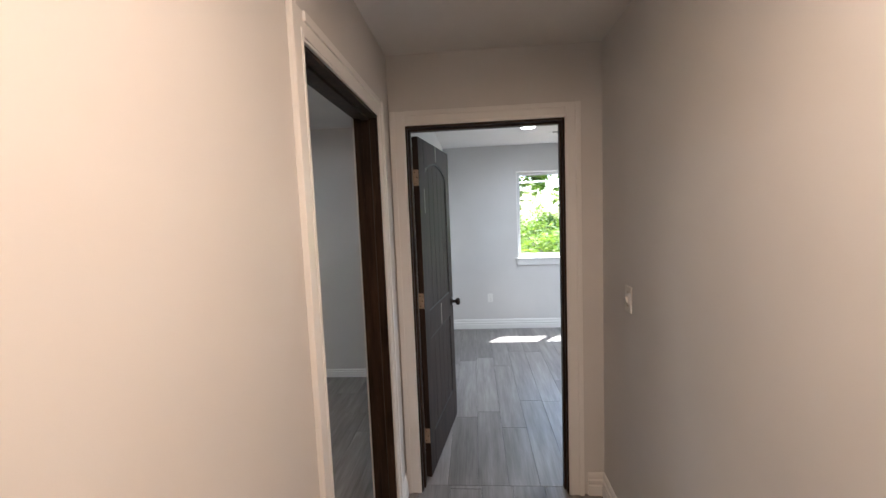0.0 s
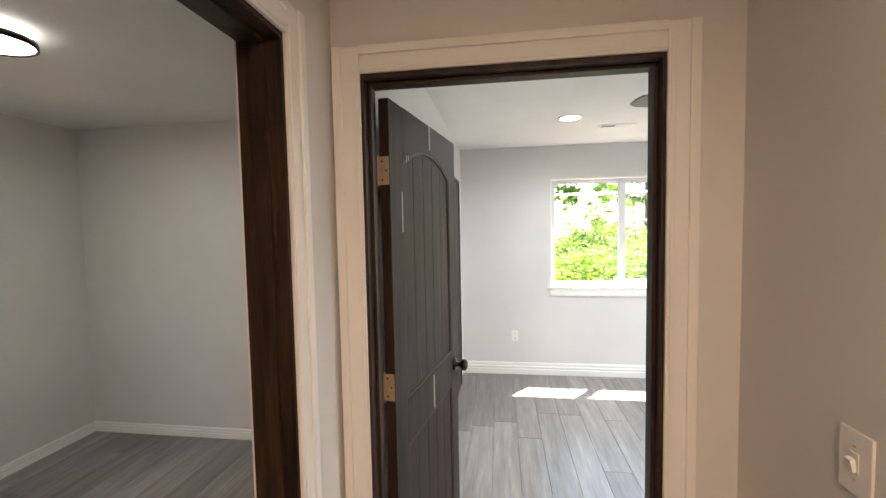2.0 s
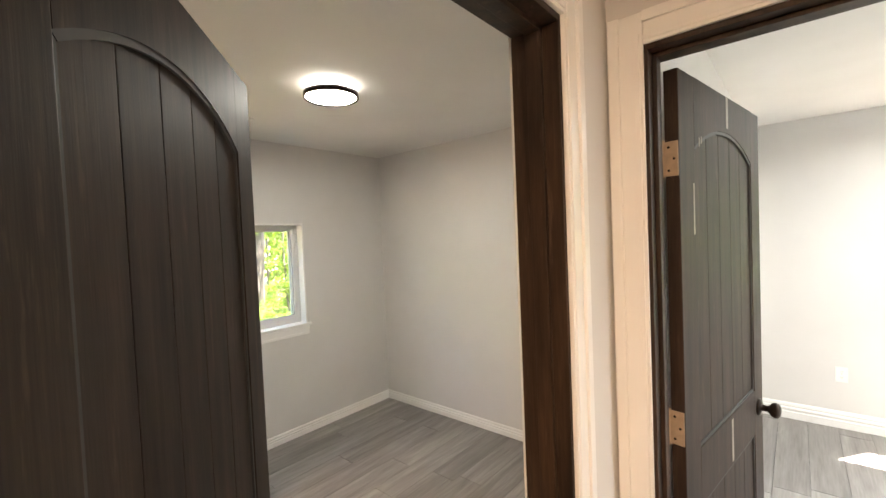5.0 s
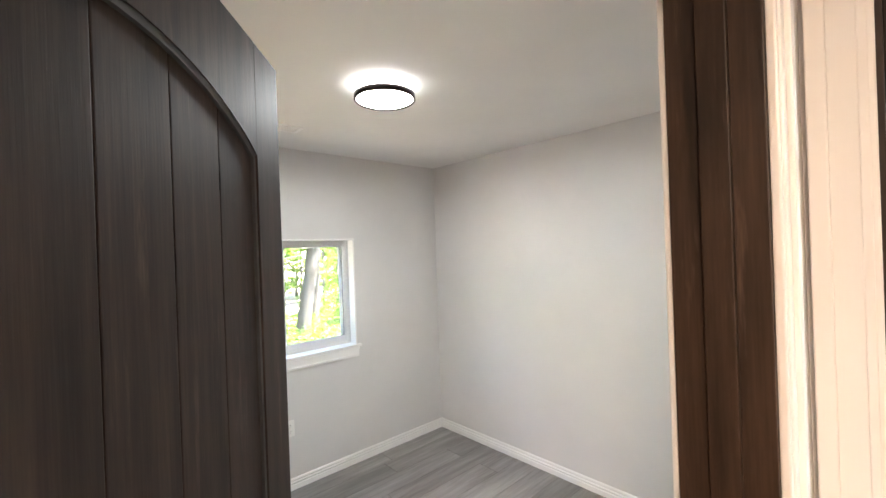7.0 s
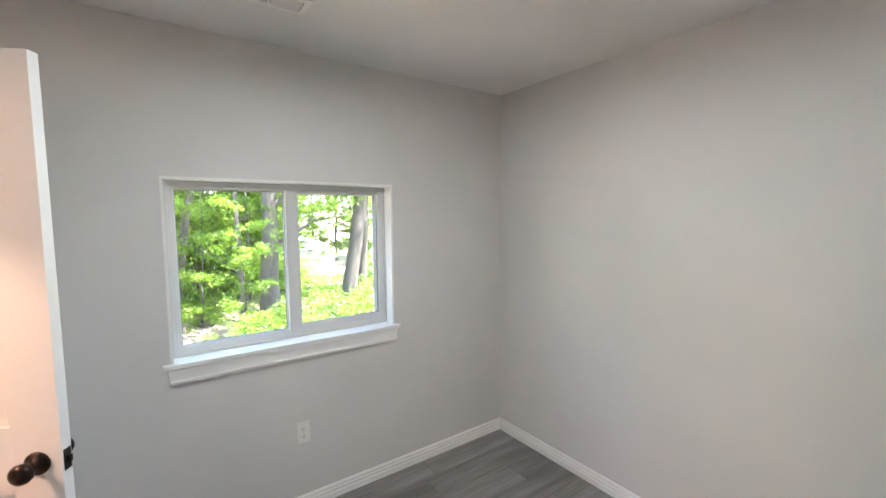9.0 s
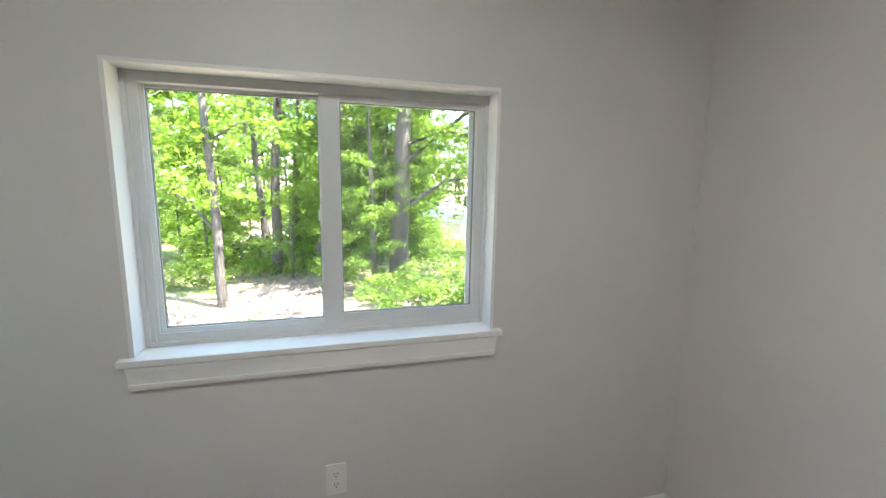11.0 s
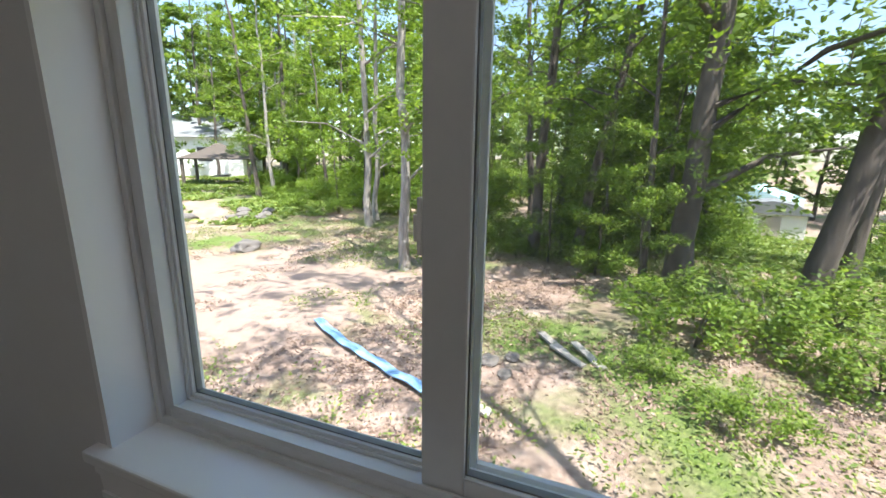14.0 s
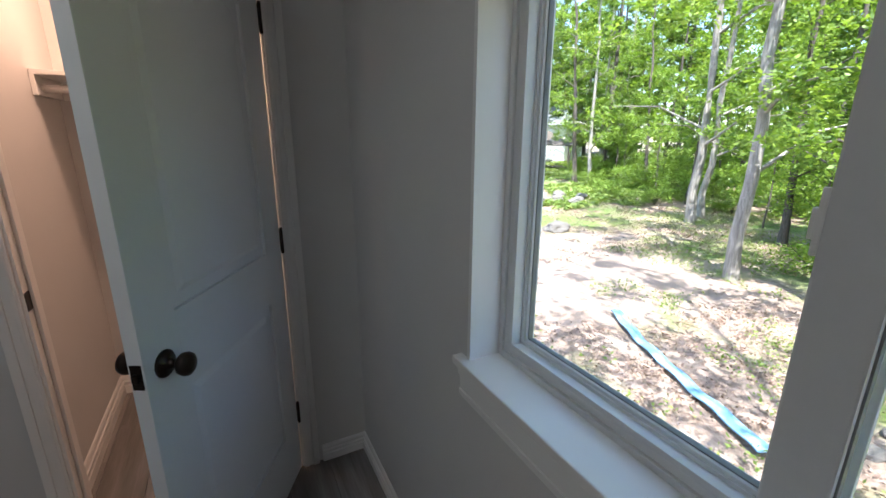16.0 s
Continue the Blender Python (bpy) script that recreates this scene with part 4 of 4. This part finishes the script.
# an unseen spreading tree off the house's corner, added so its shade dapples the yard
plant_tree(tree_meshes(92, 12.0, 0.09, (-0.22, -0.17), 0.48, 4.2, 153, 34, 0.066, BARK_DARK, LEAF), -2.6, 3.4, 0, 1.0, "unseen spreading dark-barked tree added to shade the yard", OLD)
plant_tree(OAK, *BIG_TREE, 1.0, 1.0, "stout dark-barked tree with hanging green leaves", OLD)
for k in range(62):
    x, y = rnd.uniform(-25, -12.0), rnd.uniform(-17, 10)
    if y < -5 and x > -16 or open_view(x, y):
        continue
    plant_tree(SAPLING[k % 3], x, y, rnd.uniform(0, 6.28), rnd.uniform(0.6, 1.3), "thin leafy sapling among the trees", "saplings in the wood")
for k in range(46):
    a, d = rnd.uniform(radians(118), radians(262)), rnd.uniform(20, 46)
    x, y = -3 + d * math.cos(a), d * math.sin(a) * 1.1
    if open_view(x, y):
        continue
    plant_tree(FAR[k % 3], x, y, rnd.uniform(0, 6.28), rnd.uniform(0.8, 1.25), "tall dense tree deep in the wood", "far woodland trees")
for k in range(20):
    a, d = rnd.uniform(radians(50), radians(105)), rnd.uniform(15, 32)
    plant_tree((FAR + SAPLING)[k % 6], 0.8 + d * math.cos(a), 3 + d * math.sin(a), rnd.uniform(0, 6.28), rnd.uniform(0.8, 1.1), "tall dense tree beyond the bedroom window", "trees north of the house")

for k in range(18):
    x = rnd.uniform(-38, -17)
    y = x * rnd.uniform(0.75, 1.15) + 1.0
    if open_view(x, y):
        continue
    plant_tree((FAR + TALL)[k % 7], x, y, rnd.uniform(0, 6.28), rnd.uniform(0.7, 1.1), "leafy tree at the clearing's edge", "far woodland trees")


# woods that close the view behind the clearing and the lawn
for k in range(84):
    a, d = radians(112 + 156 * (k + rnd.random()) / 84), rnd.uniform(50, 68)
    plant_tree(FAR[k % 3], -3 + d * math.cos(a), d * math.sin(a), rnd.uniform(0, 6.28), rnd.uniform(0.95, 1.35), "tall dense tree deep in the wood", "far woodland trees")
for k in range(26):
    a, d = radians(rnd.uniform(-142, -120)), rnd.uniform(33, 46)
    if radians(-130.5) < a < radians(-124):
        continue
    plant_tree(TALL[k % 4], -3 + d * math.cos(a), d * math.sin(a), rnd.uniform(0, 6.28), rnd.uniform(0.9, 1.3), "leafy tree at the clearing's edge", "far woodland trees")
for x, y, s in ((-9.4, 1.0, 0.5), (-10.6, 0.4, 0.6), (-11.2, -0.5, 0.6)):
    plant_tree(SAPLING[int(x * 10) % 3], x, y, x * 7, s, "thin leafy sapling among the trees", "saplings in the wood")
for k in range(14):
    a, d = radians(rnd.uniform(168, 184)), rnd.uniform(9.5, 15)
    plant_tree(SAPLING[k % 3], -3 + d * math.cos(a), 0.4 + d * math.sin(a), rnd.uniform(0, 6.28), rnd.uniform(0.75, 1.15), "thin leafy sapling among the trees", "saplings in the wood")


def shrub_mesh(seed, w, h, per, leaf):
    r, rng = random.Random(seed), np.random.default_rng(seed)
    cs = [(r.gauss(0, w * 0.45), r.gauss(0, w * 0.45), abs(r.gauss(h * 0.4, h * 0.25))) for _ in range(26)]
    return leaf_mesh("leaves", cs, [r.uniform(0.18, 0.34) * w for _ in cs], per, leaf, LEAF, rng, 0.75)


def stems_mesh(seed, w, h):
    r = random.Random(seed)
    bm = bmesh.new()
    for _ in range(7):
        tip = Vector((r.gauss(0, w * 0.4), r.gauss(0, w * 0.4), h * r.uniform(0.5, 0.9)))
        limb(bm, [Vector((0, 0, -0.05)), tip * 0.5 + Vector((0, 0, 0.05)), tip], [0.014, 0.009, 0.003], 5)
    return mesh_of("stems", bm, BARK_DARK)


SHRUBS = [(stems_mesh(s, 0.9, 0.9), shrub_mesh(s, 0.9, 0.9, 90, 0.040)) for s in (71, 72, 73)]


def plant_shrub(k, x, y, s, label="bright green leafy shrub on the forest floor"):
    b = thing("shrub", Matrix.Translation((x, y, ground_height(x, y))) @ Matrix.Rotation(k * 1.7, 4, "Z") @ Matrix.Diagonal((s, s, s * 0.85, 1)), label, "shrub", "shrubs under the trees")
    for nm, me in zip(("stems", "leaves"), SHRUBS[k % 3]):
        new(nm, me).parent = b


for k, (x, y, s) in enumerate(NEAR_SHRUBS):
    plant_shrub(k, x, y, s)
for k in range(190):
    x, y = rnd.uniform(-30, -10.5), rnd.uniform(-18, 11)
    if y < -3.5 and x > -15 or open_view(x, y):
        continue
    plant_shrub(k, x, y, rnd.uniform(0.5, 1.25) * (1.0 if x > -17 else 1.7))


for k in range(48):
    plant_shrub(k, rnd.uniform(-6, 12), rnd.uniform(9.5, 24), rnd.uniform(1.2, 2.6), "leafy shrub beyond the bedroom window")


def scatter(name, count, region, size, mat, label, category, flat, lift, keep, seed):
    """Loose leaves or blades strewn over the ground in patches."""
    rng = np.random.default_rng(seed)
    x0, x1, y0, y1 = region
    pts = []
    while len(pts) < count:
        x, y = rng.uniform(x0, x1), rng.uniform(y0, y1)
        if keep(noise.noise((x * 0.45, y * 0.45, seed)) + 0.4 * noise.noise((x * 1.7, y * 1.7, seed)), x, y):
            pts.append((x, y, ground_height(x, y) + lift))
    me = leaf_mesh(name, pts, [0.16] * len(pts), 9, size, mat, rng, flat)
    return tagged(new(name, me), label, category, kind="stuff")


LITTER = leafy("dry_leaves", (0.19, 0.125, 0.10), (0.32, 0.22, 0.18), (0.48, 0.36, 0.30), 0.2)
GRASS = leafy("low_weeds", (0.12, 0.19, 0.035), (0.22, 0.31, 0.07), (0.36, 0.42, 0.13), 0.45)
scatter("leaf_litter", 9500, (-16, -4.0, -9, 5), 0.022, LITTER, "dry brown fallen leaves strewn on the soil", "leaf litter", 0.12, 0.012, lambda v, x, y: v > (0.10 if math.hypot(x + 8, y + 5) < 2.9 else -0.15), 3)
scatter("weeds", 6500, (-17, -3.8, -12, 6), 0.022, GRASS, "low bright green weeds in patches", "weeds", 0.5, 0.05, lambda v, x, y: v + (0.16 if x < -9.2 or y > 0.4 else 0.3 if x > -5.9 and -3.2 < y < -1.2 else -0.4 if math.hypot(x + 8, y + 5) < 3.3 else -0.15) > 0.12, 8)
scatter("meadow_grass", 9000, (-34, -11.5, -34, -8.5), 0.10, GRASS, "sunlit tall grass in a clearing", "grass", 0.4, 0.08, lambda v, x, y: v + (0.2 if x < -14 else -0.1) > 0.0, 12)
scatter("side_lawn", 3600, (-30, -10.5, 2.6, 12), 0.07, GRASS, "sunlit patch of lawn beyond the trees", "grass", 0.4, 0.04, lambda v, x, y: (y - 0.4) / (-3 - x) > 0.17, 15)

# ---- things on the ground ----
TAPE = plain("blue_plastic", (0.25, 0.44, 0.70), 0.22)
PALE_WOOD = plain("weathered_board", (0.42, 0.38, 0.34), 0.8)
STONE = plain("grey_stone", (0.15, 0.135, 0.125), 0.9)
a, b = Vector((-6.85, -2.72, 0)), Vector((-5.75, -0.64, 0))
bm = bmesh.new()
n, rows = 26, []
side = (b - a).normalized().cross(Vector((0, 0, 1))) * 0.055
for i in range(n + 1):
    p = a.lerp(b, i / n) + side * 0.8 * math.sin(i * 0.19)
    z = ground_height(p.x, p.y) + 0.045 + 0.012 * math.sin(i * 1.3)
    rows.append([bm.verts.new((p + s * side + Vector((0, 0, z + h)))) for s, h in ((-1, 0), (-1, 0.012), (0, 0.022), (1, 0.012), (1, 0))])
for p, q in zip(rows, rows[1:]):
    for k in range(5):
        bm.faces.new((p[k], p[(k + 1) % 5], q[(k + 1) % 5], q[k]))
tagged(part("plastic_strip", bm, TAPE), "long light blue plastic strip lying on the soil", "plastic strip")


def rock(x, y, s, label="rough grey stone lying on the soil", name="stone"):
    bm = bmesh.new()
    bmesh.ops.create_icosphere(bm, subdivisions=3, radius=1)
    for v in bm.verts:
        v.co *= 1 + 0.35 * noise.noise(v.co * 1.4 + Vector((x, y, 0)))
        v.co = Vector((v.co.x * s, v.co.y * s * 0.75, v.co.z * s * 0.5))
    ob = tagged(part(name, bm, STONE, None, "", False), label, "stone", "stones behind the house")
    ob.location = (x, y, ground_height(x, y) + s * 0.2)


rock(-9.7, -6.85, 0.33)
for x, y, s in ((-13.0, -10.4, 0.25), (-12.5, -9.8, 0.22), (-13.5, -10.9, 0.28), (-12.6, -10.5, 0.2), (-13.9, -10.2, 0.25), (-12.9, -9.6, 0.2), (-13.4, -9.9, 0.24), (-11.8, -11.4, 0.3), (-6.7, -0.5, 0.12), (-6.5, -0.3, 0.09), (-6.85, -0.3, 0.1)):
    rock(x, y, s)


def board(x, y, turn, length, width, label):
    bm = bmesh.new()
    box(bm, -length / 2, length / 2, -width / 2, width / 2, 0, 0.025, 0.004)
    ob = tagged(part("board", bm, PALE_WOOD), label, "board", "boards on the ground")
    ob.matrix_basis = pose(x, y, ground_height(x, y) + 0.03, 2, 3, turn)


board(-7.30, 0.05, 40, 0.50, 0.08, "weathered pale board lying in weeds")
board(-7.05, 0.22, 48, 0.46, 0.07, "weathered pale board lying in weeds")
board(-7.15, 0.42, 35, 0.55, 0.08, "weathered pale board lying in weeds")
board(-5.85, -0.45, 80, 0.40, 0.10, "pale broken board lying in weeds")

# ---- buildings in the distance ----
SIDING = painted("white_siding", (0.78, 0.78, 0.76), 0.6, 8, 0.1)
ROOF = plain("grey_roof", (0.20, 0.21, 0.22), 0.8)
TEAL = plain("pale_teal_metal", (0.42, 0.62, 0.66), 0.4)


def house(x, y, turn, w, d, h, roof_mat, label):
    z = ground_height(x, y)
    hs = thing("house", pose(x, y, z, 0, 0, turn), label, "house")
    boxpart("wall", SIDING, (-w / 2, w / 2, -d / 2, d / 2, 0, h), hs, "white siding")
    bm = bmesh.new()
    prism(bm, [(-w / 2 - 0.4, h), (w / 2 + 0.4, h), (0, h + w * 0.22)], -d / 2 - 0.4, d / 2 + 0.4)
    part("roof", bm, roof_mat, hs)
    for sx in (-0.25, 0.25):
        win = boxpart("window", VINYL, (w * sx - 0.6, w * sx + 0.6, -d / 2 - 0.03, -d / 2, 1.0, 2.2), hs)
        boxpart("pane", UNLIT_BLACK, (w * sx - 0.5, w * sx + 0.5, -d / 2 - 0.04, -d / 2 - 0.03, 1.1, 2.1), win)
        side_win = boxpart("window", VINYL, (w / 2, w / 2 + 0.03, d * sx - 0.6, d * sx + 0.6, 1.0, 2.2), hs)
        boxpart("pane", UNLIT_BLACK, (w / 2 + 0.03, w / 2 + 0.04, d * sx - 0.5, d * sx + 0.5, 1.1, 2.1), side_win)
    return hs


house(-27.3, -31.3, 35, 8, 10, 2.8, ROOF, "white house with a grey roof beyond the trees")
house(-46, 12.6, 70, 5.5, 8, 2.3, TEAL, "pale house with a teal roof below the lawn")

shed = thing("shed", pose(-27.0, 7.9, ground_height(-27.0, 7.9) - 0.05, 0, 0, 75), "small white shed with a grey roof on the lawn", "shed")
boxpart("wall", SIDING, (-1.3, 1.3, -0.9, 0.9, 0, 1.25), shed, "white siding", 0.01)
bm = bmesh.new()
prism(bm, [(-1.5, 1.25), (1.5, 1.25), (0.9, 1.7), (0, 1.85), (-0.9, 1.7)], -1.05, 1.05)
part("roof", bm, ROOF, shed, "grey curved roof")
boxpart("door", PALE_WOOD, (-0.4, 0.4, -0.93, -0.9, 0.03, 1.15), shed)

gz = thing("gazebo", pose(-22, -21.5, ground_height(-22, -21.5), 0, 0, 40), "dark open gazebo at the clearing's edge", "gazebo")
for sx in (-1, 1):
    for sy in (-1, 1):
        boxpart("post", BARK_DARK, (sx * 1.7 - 0.08, sx * 1.7 + 0.08, sy * 1.7 - 0.08, sy * 1.7 + 0.08, 0, 1.6), gz)
bm = bmesh.new()
lathe(bm, [(0, 1.75), (2.7, 1.52), (2.75, 1.58), (1.3, 2.0), (0.2, 2.45), (0, 2.47)], 4, Matrix.Rotation(radians(45), 4, "Z"))
part("roof", bm, BARK_DARK, gz, "dark shingled roof")
boxpart("table", PALE_WOOD, (-0.9, 0.9, -0.4, 0.4, 0.50, 0.56), gz)

def utility_pole(x, y):
    p = thing("utility_pole", pose(x, y, ground_height(x, y)), "weathered wooden utility pole carrying wires", "utility pole")
    bm = bmesh.new()
    limb(bm, [Vector((0, 0, -0.2)), Vector((0, 0, 2.5)), Vector((0, 0, 5.0))], [0.13, 0.12, 0.10], 12)
    part("pole", bm, BARK_DARK, p)


utility_pole(-8, 7.5)
utility_pole(12, 7.2)
# two wires outside the bedroom window
for z0, z1 in ((2.55, 2.62), (2.22, 2.30)):
    bm = bmesh.new()
    limb(bm, [Vector((-8, 7.5, z0)), Vector((-2, 7.4, z0 - 0.06)), Vector((4, 7.3, z0)), Vector((12, 7.2, z1))], [0.02] * 4, 6)
    tagged(part("utility_wire", bm, PLASTIC), "pale utility wire outside the bedroom window", "wire")


# ---- floor planks ----
lay_floor("floor_room", WX, EX, SY - 0.02, NY, "grey wood-look vinyl plank floor")
lay_floor("floor_closet", WX, CE, SY - 1.05, SY - 0.02, "grey vinyl plank floor in warm closet light")
lay_floor("floor_hall", EX, HR, -4.6, 0.06, "grey vinyl plank floor of the hall")
lay_floor("floor_bedroom", BW, BE, 0.06, FY, "grey vinyl plank floor lit by the bedroom window")
